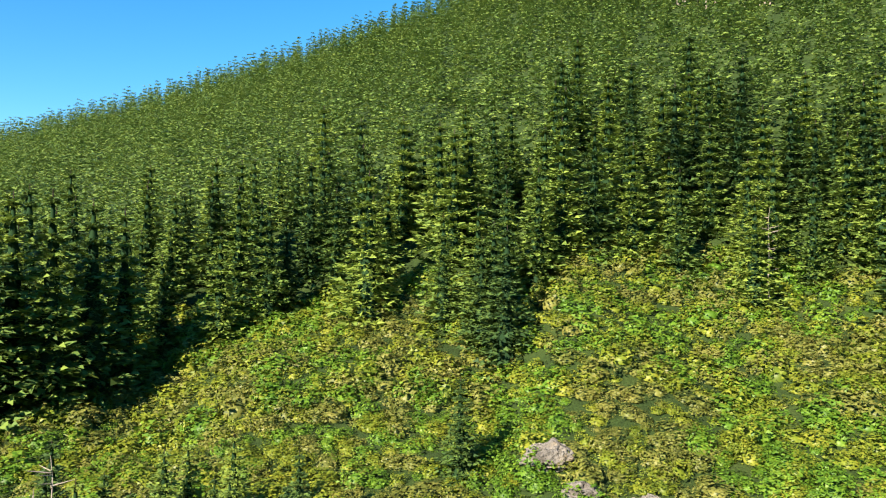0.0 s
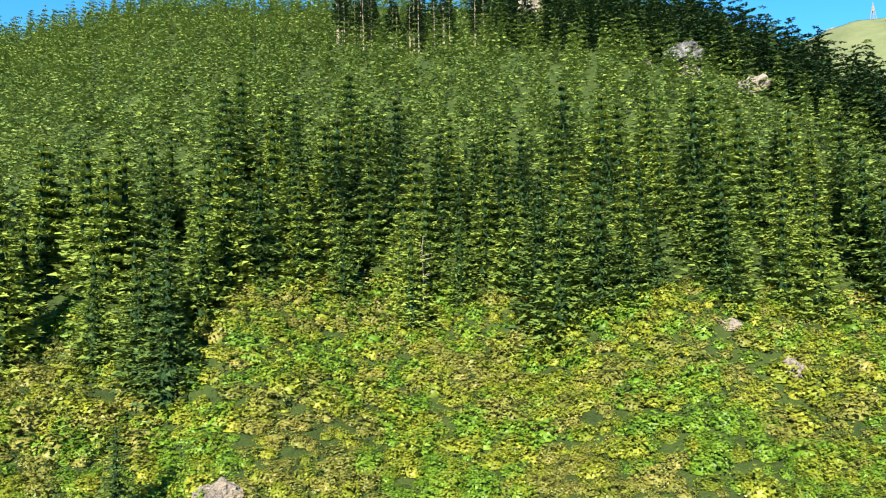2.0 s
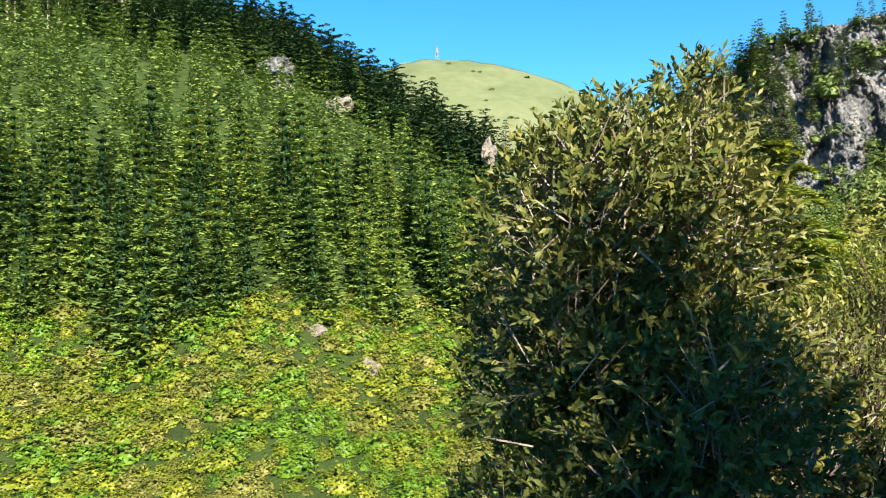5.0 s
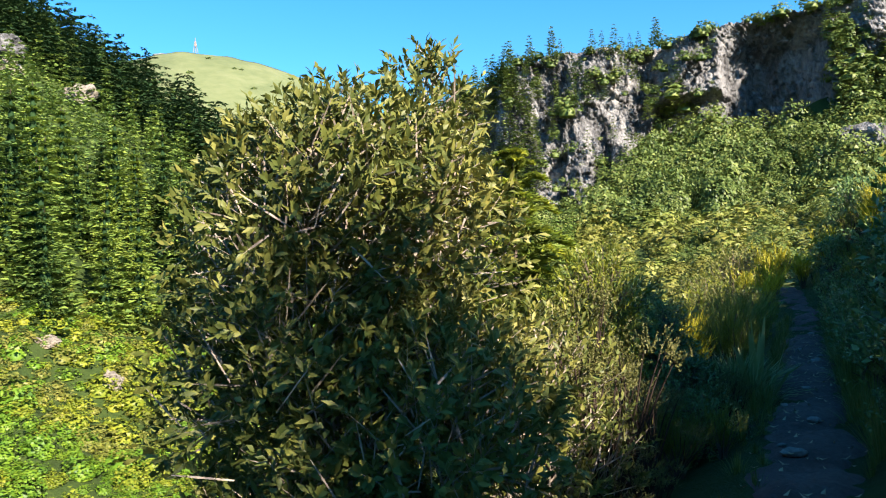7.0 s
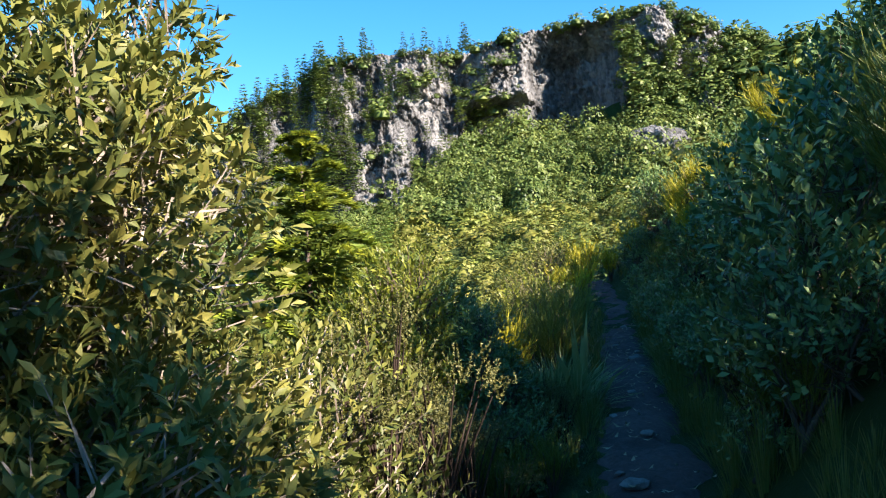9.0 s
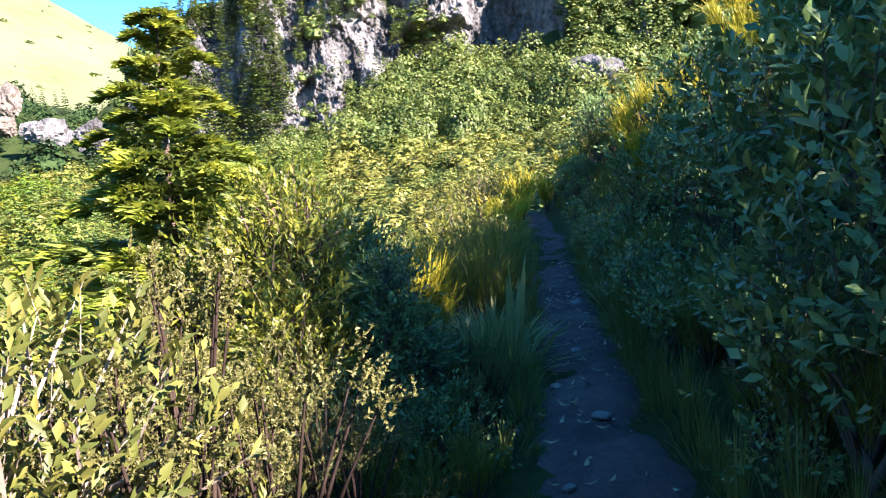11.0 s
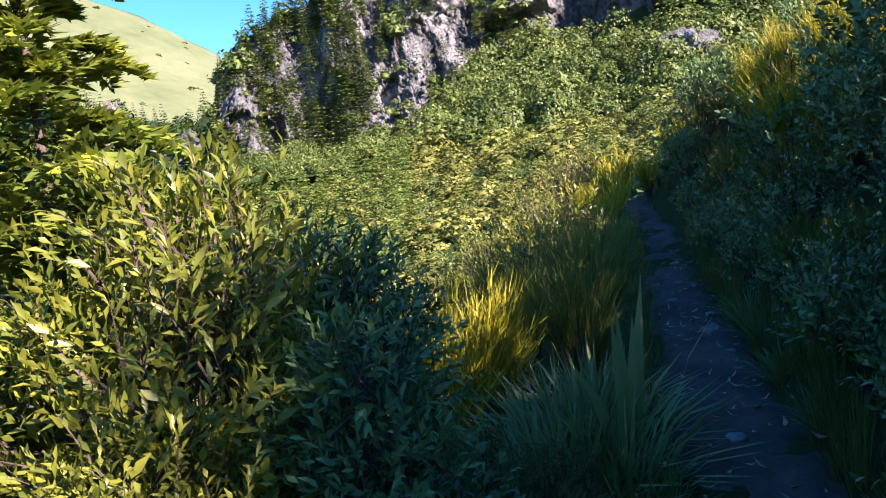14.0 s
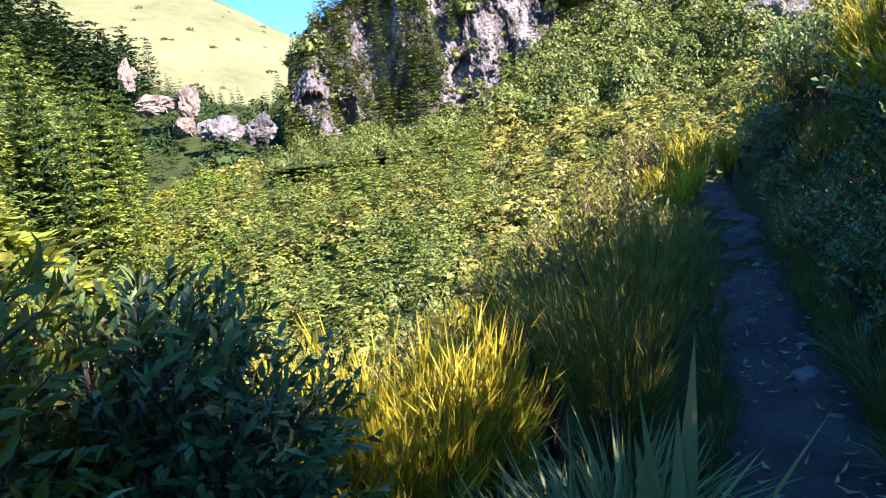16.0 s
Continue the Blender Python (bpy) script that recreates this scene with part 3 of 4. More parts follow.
# shrubs and small trees on the cliff: along its top, on its ledges and at its foot
def cliff_green():
    r = np.random.default_rng(23)
    top = lambda a: np.interp(a, CLIFF_AZ, CLIFF_TOP)
    base = lambda a: np.minimum(np.interp(a, BASE_AZ, BASE_EL) - 2.5, top(a) - 0.5)
    def spots(n, t0, t1, a0=-122, a1=-69.5):
        a, t = r.uniform(a0, a1, n), r.uniform(t0, t1, n)
        rec = hollow(a, t)
        d = 147.0 + 11 * t + rec + r.uniform(0, 3.0, n)
        z = 1.5 + (150 + 11 * t + rec) * np.tan(np.radians(base(a) + (top(a) - base(a)) * t))
        return np.stack([-np.sin(np.radians(a)) * d, np.cos(np.radians(a)) * d, z], 1)
    rim = spots(420, 0.985, 1.0)
    rim[:, :2] *= r.uniform(1.0, 1.12, len(rim))[:, None]
    bare = lambda q: q[(np.degrees(np.arctan2(-q[:, 0], q[:, 1])) < -100.8) | (np.degrees(np.arctan2(-q[:, 0], q[:, 1])) > -94.2)]
    p = np.concatenate([rim, bare(spots(210, 0.0, 0.98)), bare(spots(150, 0.0, 0.45, -118, -88)), spots(240, 0.0, 0.3), spots(620, 0.2, 1.0, -122, -101)])
    s = r.lognormal(0.55, 0.45, len(p))
    stuff("cliff_shrubs", SMALLCLUMPS, p - [0, 0, 0.8], s * 1.3, s * r.uniform(0.7, 1.1, len(p)), M_CLIFFGREEN, "green shrubs clinging to ledges of the cliff", "shrubs", r)
    q = np.concatenate([spots(190, 0.2, 1.0, -81, -69.8), bare(spots(130, 0.1, 0.9)), spots(24, 0.99, 1.0, -90, -72)])
    h = r.uniform(3.0, 6.5, len(q))
    stuff("cliff_trees", FARFIRS, q - [0, 0, 1.0], h * 1.25, h, M_CLIFFGREEN, "small dark green trees growing on the rock cliff", "trees", r)

    a = np.concatenate([r.uniform(-110, -85, 210), r.uniform(-86, -69, 90)])
    t = np.concatenate([r.uniform(0.2, 1.0, 210), r.uniform(0.1, 0.9, 90)])
    d = 124 + 34 * t
    el = 2.2 + (np.interp(a, BASE_AZ, BASE_EL) - 1.9) * t
    z = 1.5 + d * np.tan(np.radians(el))
    w = r.uniform(3.8, 8.5, len(a)) * np.where(a > -85, 0.65, 1.0)
    stuff("round_trees", ROUNDTREES, np.stack([-np.sin(np.radians(a)) * d, np.cos(np.radians(a)) * d, z - 0.6], 1), w, w * r.uniform(0.8, 1.35, len(a)), M_CLIFFGREEN, "rounded green trees at the foot of the cliff", "trees", r)
    a, d = r.uniform(-108, -60, 170), r.uniform(58, 122, 170)
    x, y = -np.sin(np.radians(a)) * d, np.cos(np.radians(a)) * d
    w = r.uniform(1.8, 4.2, len(a))
    stuff("small_trees", ROUNDTREES, np.stack([x, y, land(x, y) - 0.4], 1), w, w * r.uniform(0.8, 1.25, len(a)), M_CLIFFGREEN, "small rounded green trees scattered in the valley scrub", "trees", r)


cliff_green()
build_hill()

p, az, d = polar_places(420, -72, -55, lambda a: (138 + 0 * a, 330 + 0 * a), r_far)
h = r_far.uniform(5, 10, len(p))
stuff("gorge_trees", FARFIRS + CLUMPS[:2], p - [0, 0, 0.3], h * 0.8, h * 0.75, M_PINE, "dark mixed trees in the gorge below the pasture", "trees", r_far)

# conifers and light green trees on the valley floor, below the bluff
r_val = np.random.default_rng(29)
p, az, d = polar_places(360, -84, -58, lambda a: (70 + 0 * a, 128 + 0 * a), r_val)
h = r_val.uniform(3, 7, len(p))
stuff("valley_conifers", FARFIRS, p - [0, 0, 0.2], h * 1.1, h, M_FIRFAR, "light green young conifers on the valley floor", "conifers", r_val)


# ---- single trees and rocks in the distance ----
def rock(name, az, r, size, material, label, seed, up=0.3, el=None):
    """A broken outcrop: faceted, ledged and uneven."""
    bm = bmesh.new()
    bmesh.ops.create_icosphere(bm, subdivisions=4, radius=1)
    sides = [Vector(q) for q in random_ways(16, np.random.default_rng(seed))]
    off = Vector((seed * 7.1, seed * 3.3, seed * 1.7))
    for v in bm.verts:
        c = v.co.copy()
        d = 1 + 0.55 * noise.noise(c * 1.3 + off) + 0.30 * (noise.cell(Vector((c.x * 3.2, c.y * 3.2, c.z * 1.4)) + off) - 0.5) + 0.18 * noise.noise(c * 5 + off)
        for q in sides:
            d = min(d, 0.72 / max(c.dot(q), 0.3)) if c.dot(q) > 0.55 else d
        d += 0.10 * noise.noise(c * 6 + off)
        v.co = Vector((c.x * size[0], c.y * size[1], c.z * size[2])) * d
    me = bpy.data.meshes.new(name)
    bm.to_mesh(me)
    bm.free()
    me.materials.append(material)
    ob = new(name, me)
    x, y, z = at_bearing(az, r, 0)
    if el is not None:
        z = 1.5 + r * math.tan(radians(el)) - size[2] * up
    ob.matrix_basis = pose(x, y, z + size[2] * up, 0, 0, az)
    return tagged(ob, label, "rock outcrop", "rock outcrops")


rock("rock_outcrop", -32.6, 238, (6.5, 5, 13), M_PALE, "tall pale rock pinnacle standing on the ridge", 1)
rock("rock_outcrop", -35.2, 232, (3.0, 3, 6), M_PALE, "pale rock spur below the ridge pinnacle", 2)
rock("rock_outcrop", -43.6, 205, (6.5, 5, 4), M_ROCK, "grey overhanging rock with a dark hollow", 3, 1.1)
rock("rock_outcrop", -43.9, 200, (3.5, 3, 3.5), M_PALE, "pale broken rock under the overhang", 4)
rock("rock_outcrop", -48.0, 196, (4.5, 3, 3.0), M_PALE, "brownish pale rock patch among trees", 5)
rock("rock_outcrop", -40.8, 205, (2.2, 2, 2.4), M_PALE, "small pale rock among trees", 6)
rock("rock_outcrop", -59.3, 196, (2.2, 3, 4.5), M_PALE, "pale upright rock at the foot of the ridge", 7, el=9.3)
rock("rock_outcrop", -61.2, 172, (5.5, 3, 2.6), M_PALE, "pale sloping rock bluff below dark trees", 8, el=7.4)
rock("rock_outcrop", -63.2, 170, (2.6, 3, 4.6), M_PALE, "pale upright rock bluff below dark trees", 9, el=7.4)
rock("rock_outcrop", -62.9, 160, (2.6, 3, 2.4), M_PALE, "pale rock bluff below dark trees", 20, el=5.8)
rock("rock_outcrop", -65.5, 152, (4.6, 3, 3.4), M_ROCK, "grey upright rock wall in the gorge", 10, el=5.3)
rock("rock_outcrop", -68.0, 151, (3.6, 3, 3.0), M_ROCK, "grey upright rock wall in the gorge", 21, el=5.1)
rock("rock_outcrop", -50.0, 93, (1.6, 1.4, 1.8), M_PALE, "small pale rock in yellow-green scrub", 11)
rock("rock_outcrop", -46.0, 95, (2.0, 1.2, 1.0), M_PALE, "bare pale soil at the wood's edge", 12)
rock("rock_outcrop", -9.0, 66, (2.6, 2.0, 1.6), M_PALE, "pale eroded rock scar in the scrub", 13, 0.5)
rock("rock_outcrop", -11.2, 62, (1.8, 1.5, 1.3), M_PALE, "pale eroded rock scar in the scrub", 14, 0.5)
rock("rock_outcrop", -16.2, 62, (3.0, 1.8, 1.5), M_PALE, "orange-tinged eroded rock scar in the scrub", 15, 0.5)
rock("rock_outcrop", -6.0, 61, (0.9, 0.9, 0.8), M_PALE, "small pale rock in the scrub", 16, 0.5)
rock("rock_outcrop", -103.2, 140, (6.5, 4, 4.2), M_ROCK, "grey overhanging rock buttress among trees under the cliff", 18, el=7.6)
rock("rock_outcrop", -101.0, 141, (3.0, 3, 2.6), M_ROCK, "grey rock buttress among trees under the cliff", 19, el=7.0)
knob = rock("rock_outcrop", -54.2, 935, (26, 12, 7), M_ROCK, "rocky knob on the grassy summit", 17)
knob.location.z = 1.5 + 935 * math.tan(radians(16.5)) - 9


def tall_pines():
    r = np.random.default_rng(51)
    kinds = []
    for k in range(3):
        trunk, crown = fir(10, 6, 12, r, open_base=0.45, slim=0.22)
        ob = new("pine_tree")
        tagged(ob, "tall pine with a bare pale trunk", "pine tree", "tall pines above the clearing")
        made("trunk", *trunk, M_PALEBARK, ob)
        made("crown", *crown, M_PINE, ob)
        kinds.append(ob)
    for k in range(30):
        az, d, h = r.uniform(-29, -17.5), r.uniform(226, 246), r.uniform(15, 21)
        x, y, z = at_bearing(az, d, 0.3)
        m = Matrix.Translation((x, y, z)) @ Matrix.Rotation(r.uniform(0, 6.28), 4, 'Z')
        ob = kinds[k] if k < 3 else copy_thing(kinds[k % 3], m)
        ob.matrix_basis = m @ Matrix.Diagonal((h, h, h, 1))
    trunk, crown = fir(15, 6, 12, r, slim=0.2)
    for k, (az, d, h) in enumerate([(-60.7, 235, 15), (-51.5, 238, 13), (-52.8, 234, 14), (-44.2, 250, 15), (-45.3, 252, 13), (16.6, 436, 14), (25.5, 474, 13)]):
        x, y, z = at_bearing(az, d, 0.3)
        ob = new("lone_pine")
        ob.matrix_basis = Matrix.Translation((x, y, z)) @ Matrix.Diagonal((h, h, h, 1))
        tagged(ob, "dark pine standing above its neighbours on the skyline", "pine tree", "skyline pines")
        made("trunk", *trunk, M_BARK, ob)
        made("crown", *crown, M_PINE, ob)


tall_pines()


def snag(az, d, h):
    """A dead standing trunk with bare branch stubs."""
    r = np.random.default_rng(int(abs(az) * 10))
    x, y, z = at_bearing(az, d)
    ob = new("dead_tree")
    ob.matrix_basis = pose(x, y, z)
    tagged(ob, "dead standing tree with bare pale trunk", "dead tree")
    zz = np.linspace(0, h, 8)
    made("trunk", *tube(np.stack([0.1 * np.sin(zz), 0.1 * np.cos(zz * 0.7), zz], 1), 0.11 * (1 - zz / h) + 0.02, 6), M_PALEBARK, ob)
    bits = []
    for k in range(22):
        a, b = r.uniform(0, 6.28), r.uniform(0.3, 0.95) * h
        L = r.uniform(0.6, 1.6)
        q = np.linspace(0, 1, 4)[:, None]
        bits.append(tube(np.array([0, 0, b]) + q * L * np.array([np.cos(a), np.sin(a), 0.25]), [0.05, 0.04, 0.03, 0.01], 4))
    made("branchwork", *joined(bits), M_PALEBARK, ob, kind="stuff")


snag(-24.0, 103, 13)
snag(26.4, 55, 10)
snag(27.5, 53, 9)


# ---- plants beside the trail ----
def leafy(name, lobes, shoots, leaf, material, seed, label, stem_material=M_BARK, per=8, up=0.6, stems=7, shoot=0.26, each=False):
    """A bush of leafy shoots on lobes (x, y, z, radius, height), with its stems and twigs."""
    r = np.random.default_rng(seed)
    ob = new(name)
    tagged(ob, label, "bush")
    lob = np.array(lobes, float)
    area = lob[:, 3] ** 2
    pick = r.choice(len(lob), shoots, p=area / area.sum())
    d = random_ways(shoots, r)
    d[:, 2] = np.where(d[:, 2] < -0.35, -d[:, 2], d[:, 2])
    q = lob[pick]
    rad = np.where(r.uniform(0, 1, shoots) < 0.35, r.uniform(0.45, 0.9, shoots), r.uniform(0.85, 1.08, shoots))
    base = q[:, :3] + d * rad[:, None] * np.stack([q[:, 3], q[:, 3], q[:, 4]], 1)
    way = unit(d * 0.7 + random_ways(shoots, r) * 0.5 + [0, 0, up])
    L = shoot * r.uniform(0.6, 1.3, shoots)
    bs, ws, sd = [], [], []
    for k in range(per):
        f = (k + 0.5) / per
        ring = random_ways(shoots, r)
        ring = unit(ring - way * (ring * way).sum(1)[:, None])
        bs.append(base + way * (L * f)[:, None])
        ws.append(way * (0.45 + 0.7 * f) + ring * 0.75)
        sd.append(np.cross(way, ring) + 0.3 * random_ways(shoots, r))
    b, w, s2 = np.concatenate(bs), np.concatenate(ws), np.concatenate(sd)
    n = len(b)
    made("foliage", *leaves_at(b, w, s2, leaf[0] * r.uniform(0.6, 1.2, n), leaf[1] * r.uniform(0.7, 1.2, n)), material, ob)
    bits = []
    for k in range(stems):
        tip = lob[k % len(lob), :3] + r.normal(0, 0.25, 3) * lob[k % len(lob), 3]
        foot = np.array([r.normal(0, 0.12), r.normal(0, 0.12), -0.1])
        t = np.linspace(0, 1, 7)[:, None]
        line = foot + (tip - foot) * t + np.array([0.12, -0.1, 0]) * np.sin(t * 5 + k) * t
        bits.append(tube(line, 0.035 * (1 - t[:, 0] * 0.8), 5))
        for j in range(6):
            a0 = line[3 + j % 4]
            e = a0 + random_ways(1, r)[0] * lob[k % len(lob), 3] * 0.55 + [0, 0, 0.05]
            bits.append(tube(a0 + (e - a0) * np.linspace(0, 1, 4)[:, None], [0.012, 0.01, 0.008, 0.004], 4))
    if each:
        for k in range(stems):
            made("stem", *joined(bits[7 * k:7 * k + 7]), stem_material, ob)
        bits = []
    tw = base[: shoots // 2]
    bits.append(blades_at(tw - way[: shoots // 2] * 0.22, tw + way[: shoots // 2] * (L[: shoots // 2])[:, None], random_ways(len(tw), r), np.full(len(tw), 0.012)))
    made("branchwork", *joined(bits), stem_material, ob, kind="stuff")
    return ob


def broom(name, n, height, spread, material, seed, label, wide=1.0, base_material=M_BARK):
    """A broom bush: fans of fine upright green sprays over bare stems."""
    r = np.random.default_rng(seed)
    ob = new(name)
    tagged(ob, label, "broom bush")
    fans = 24
    a, lean = r.uniform(0, 6.28, fans), r.uniform(0.05, 1, fans) ** 0.7
    d = unit(np.stack([np.cos(a) * lean * spread, np.sin(a) * lean * spread, np.full(fans, 0.95 * height)], 1))
    mid = d * (height * r.uniform(0.32, 0.72, fans))[:, None]
    pick = r.integers(0, fans, n)
    b = mid[pick] * r.uniform(0.55, 1.0, n)[:, None] + r.normal(0, 0.025, (n, 3))
    tip = b + unit(d[pick] + random_ways(n, r) * 0.33) * (height * r.uniform(0.10, 0.30, n))[:, None]
    side = unit(np.cross(tip - b, random_ways(n, r)))
    m = int(n * 3.2)
    q = r.integers(0, n, m)
    sb = b[q] + (tip - b)[q] * r.uniform(0.1, 0.95, m)[:, None]
    st = sb + unit(unit(tip - b)[q] + random_ways(m, r) * 0.45) * r.uniform(0.06, 0.16, m)[:, None]
    sw = unit(np.cross(st - sb, random_ways(m, r))) * (wide * r.uniform(0.004, 0.009, m))[:, None]
    fine = np.stack([sb - sw * 0.5, sb + sw * 0.5, st], 1).reshape(-1, 3)
    made("foliage", *joined([blades_at(b, tip, side, wide * r.uniform(0.002, 0.005, n), 0.0), (fine, np.arange(3 * m).reshape(-1, 3))]), material, ob, kind="stuff")
    bits = [tube(np.array([0, 0, -0.1]) + (mid[k] + [0, 0, 0.1]) * np.linspace(0, 1, 4)[:, None] ** [1.2, 1.2, 0.9], [0.018, 0.014, 0.010, 0.006], 3) for k in range(fans)]
    made("stemwork", *joined(bits), base_material, ob, kind="stuff")
    return ob


def heath(name, height, radius, seed, label, material=M_HEATH, branches=70, leaf=1.0):
    """A heath bush: feathery plumes of tiny leaves on dark woody branches."""
    r = np.random.default_rng(seed)
    ob = new(name)
    tagged(ob, label, "heath bush")
    pads = 9
    pa, pl = r.uniform(0, 6.28, pads), np.sqrt((np.arange(pads) + 0.5) / pads) * radius * 0.85
    pad = np.stack([np.cos(pa) * pl, np.sin(pa) * pl, height * (0.95 - 0.5 * (pl / radius) ** 2) * r.uniform(0.75, 1.0, pads)], 1)
    which = np.arange(branches) % pads
    end = pad[which] + random_ways(branches, r) * np.sqrt(r.uniform(0, 1, branches))[:, None] * [radius * 0.36, radius * 0.36, 0.10]
    foot = end * [0.2, 0.2, 0] + [0, 0, -0.05]
    knee = foot + (pad[which] - foot) * [0.75, 0.75, 0.6]
    u = np.linspace(0, 1, 5)[:, None]
    made("branchwork", *joined([tube(foot[k] * (1 - u) ** 2 + 2 * u * (1 - u) * knee[k] + u ** 2 * end[k], [0.015, 0.012, 0.009, 0.006, 0.003], 4) for k in range(branches)]), M_DARKWOOD, ob, kind="stuff")
    plumes = 10
    per = int(18 / leaf ** 1.3)
    np_ = branches * plumes
    root = np.repeat(end, plumes, 0) + random_ways(np_, r) * r.uniform(0, 0.10, np_)[:, None]
    way = unit(random_ways(np_, r) * 0.55 + (root - [0, 0, 0.5 * height]) * 0.5 + [0, 0, 0.55])
    size = r.uniform(0.05, 0.13, np_)
    n = np_ * per
    k = np.repeat(np.arange(np_), per)
    f = r.uniform(0, 1, n)
    b = root[k] + way[k] * (size[k] * f)[:, None]
    w = unit(way[k] * 0.7 + random_ways(n, r))
    side = unit(np.cross(w, random_ways(n, r)))
    L, W = leaf * (r.uniform(0.014, 0.030, n) * (1.15 - 0.6 * f))[:, None], leaf * r.uniform(0.004, 0.008, n)[:, None]
    v = np.stack([b - side * W, b + side * W, b + w * L], 1).reshape(-1, 3)
    made("foliage", v, np.arange(3 * n).reshape(-1, 3), material, ob)
    return ob


def tuft(name, blades, height, spread, width, material, seed, label, category="grass"):
    """A tuft of arching grass blades."""
    r = np.random.default_rng(seed)
    ob = new(name)
    tagged(ob, label, category)
    a = r.uniform(0, 6.28, blades)
    o = r.uniform(0, 1, blades) ** 0.8 * spread
    b = np.stack([np.cos(a) * o * 0.2, np.sin(a) * o * 0.2, np.full(blades, -0.04)], 1)
    e = np.stack([np.cos(a) * o, np.sin(a) * o, height * r.uniform(0.4, 1.0, blades) * (1 - 0.45 * (o / spread) ** 2)], 1)
    side = unit(np.stack([-np.sin(a), np.cos(a), r.normal(0, 0.2, blades)], 1))
    if blades < 20:
        for k in range(blades):
            made("blade", *blades_at(b[k:k + 1], e[k:k + 1], side[k:k + 1], width * r.uniform(0.6, 1.3, 1), 0.14), material, ob)
        return ob
    made("leaf_tuft", *blades_at(b, e, side, width * r.uniform(0.6, 1.3, blades), 0.14), material, ob, kind="stuff")
    return ob


PLANTED = set()


def put(ob, x, y, turn=0.0, size=1.0, tall=1.0, sink=0.05):
    """Stand a plant on the ground: the built one first, then copies of it."""
    first = ob.name not in PLANTED
    PLANTED.add(ob.name)
    m = Matrix.Translation((x, y, float(land(x, y)) - sink)) @ Matrix.Rotation(turn, 4, 'Z')
    o = ob if first else copy_thing(ob, m)
    o.matrix_basis = m @ Matrix.Diagonal((size, size, size * tall, 1))
    return o


# the large bush at the bend
BIG = (4.85, 1.82)
g0 = float(land(*BIG))
LOBES = [(0.1, -0.05, 2.1, 0.85, 0.7), (0.75, -0.42, 2.75, 0.36, 0.45), (-0.3, 0.1, 1.75, 0.75, 0.8), (0.3, -0.3, 1.7, 0.8, 0.85), (-0.5, 0.15, 0.8, 0.75, 0.9),
         (0.2, -0.2, 0.5, 1.05, 1.0), (-0.35, -0.6, 0.2, 0.95, 1.0), (0.8, 0.5, 1.0, 1.1, 1.1), (-0.5, 0.05, -0.4, 0.95, 0.9)]
big = leafy("large_bush", [(a * 0.86, b * 0.86, 1.5 + 0.86 * (c - 1.5) - g0, d * 0.86, e * 0.86) for a, b, c, d, e in LOBES],
            6800, (0.074, 0.030), M_BROAD, 61, "large dense broad-leaved bush, sunlit crown over shaded stems", M_PALEBARK, per=8, stems=24, shoot=0.13, up=0.2, each=True)
put(big, *BIG)

# young conifer with yellow-green tips
def young_conifer():
    x, y = 10.2, 1.85
    ob = thing("young_conifer", x, y, label="young conifer with open whorled boughs and bright yellow-green tips", category="conifer")
    h = 3.2 - float(land(x, y))
    shape = dict(droop=-0.5, open_base=0.1, slim=0.29, bushy=0.30)
    trunk, crown = fir(19, 6, 150, np.random.default_rng(71), size=0.030, tilt=0.7, reach=(0.10, 0.95), **shape)
    tips = fir(19, 6, 95, np.random.default_rng(71), size=0.026, tilt=0.7, reach=(0.78, 1.08), **shape)[1]
    made("trunk", trunk[0] * h, trunk[1], M_BARK, ob)
    made("crown", crown[0] * h, crown[1], M_YOUNGNEEDLE, ob)
    made("tip_growth", tips[0] * h, tips[1], M_LARCH, ob, "bright yellow-green young growth", kind="stuff")


young_conifer()

yellow = leafy("yellow_leaved_bush", [(0, 0, 1.85, 0.36, 0.42), (0.22, 0.2, 1.5, 0.42, 0.55), (-0.25, 0.08, 1.4, 0.4, 0.55), (0, -0.08, 0.95, 0.45, 0.55)], 1150, (0.072, 0.022), M_YELLOWLEAF, 63,
               "bush with yellow-green lance-shaped leaves", M_BARK, stems=9, up=0.45)
glossy = leafy("dark_leaved_bush", [(0, 0, 0.75, 0.5, 0.4), (0.35, 0.2, 0.6, 0.45, 0.4), (-0.35, 0.1, 0.55, 0.45, 0.4), (0.1, -0.35, 0.5, 0.4, 0.35), (0, 0, 0.3, 0.5, 0.3)], 1050, (0.052, 0.022), M_GLOSSY, 64,
               "low bush with dark glossy leaves in shade", stems=8, per=7)
darkdome = leafy("dark_leaved_bush", [(0, 0, 1.7, 0.27, 0.3), (0.15, 0.12, 1.4, 0.3, 0.4), (-0.16, 0.06, 1.3, 0.28, 0.4), (0, -0.15, 1.0, 0.32, 0.45), (0.05, 0.05, 0.5, 0.34, 0.45)], 1000, (0.066, 0.021), M_GLOSSY, 84,
                 "rounded bush with dark glossy lance-shaped leaves", stems=9, per=7, shoot=0.16, up=0.25)
broadleaf = leafy("broad_leaved_shrub", [(0, 0, 1.2, 0.55, 0.5), (0.4, 0.2, 0.9, 0.5, 0.5), (-0.4, -0.1, 0.85, 0.5, 0.5), (0, 0.1, 0.5, 0.6, 0.4)], 190, (0.115, 0.06), M_GLOSSY, 65,
                  "dense shrub with broad dark green leaves on the bank", stems=6, per=7)
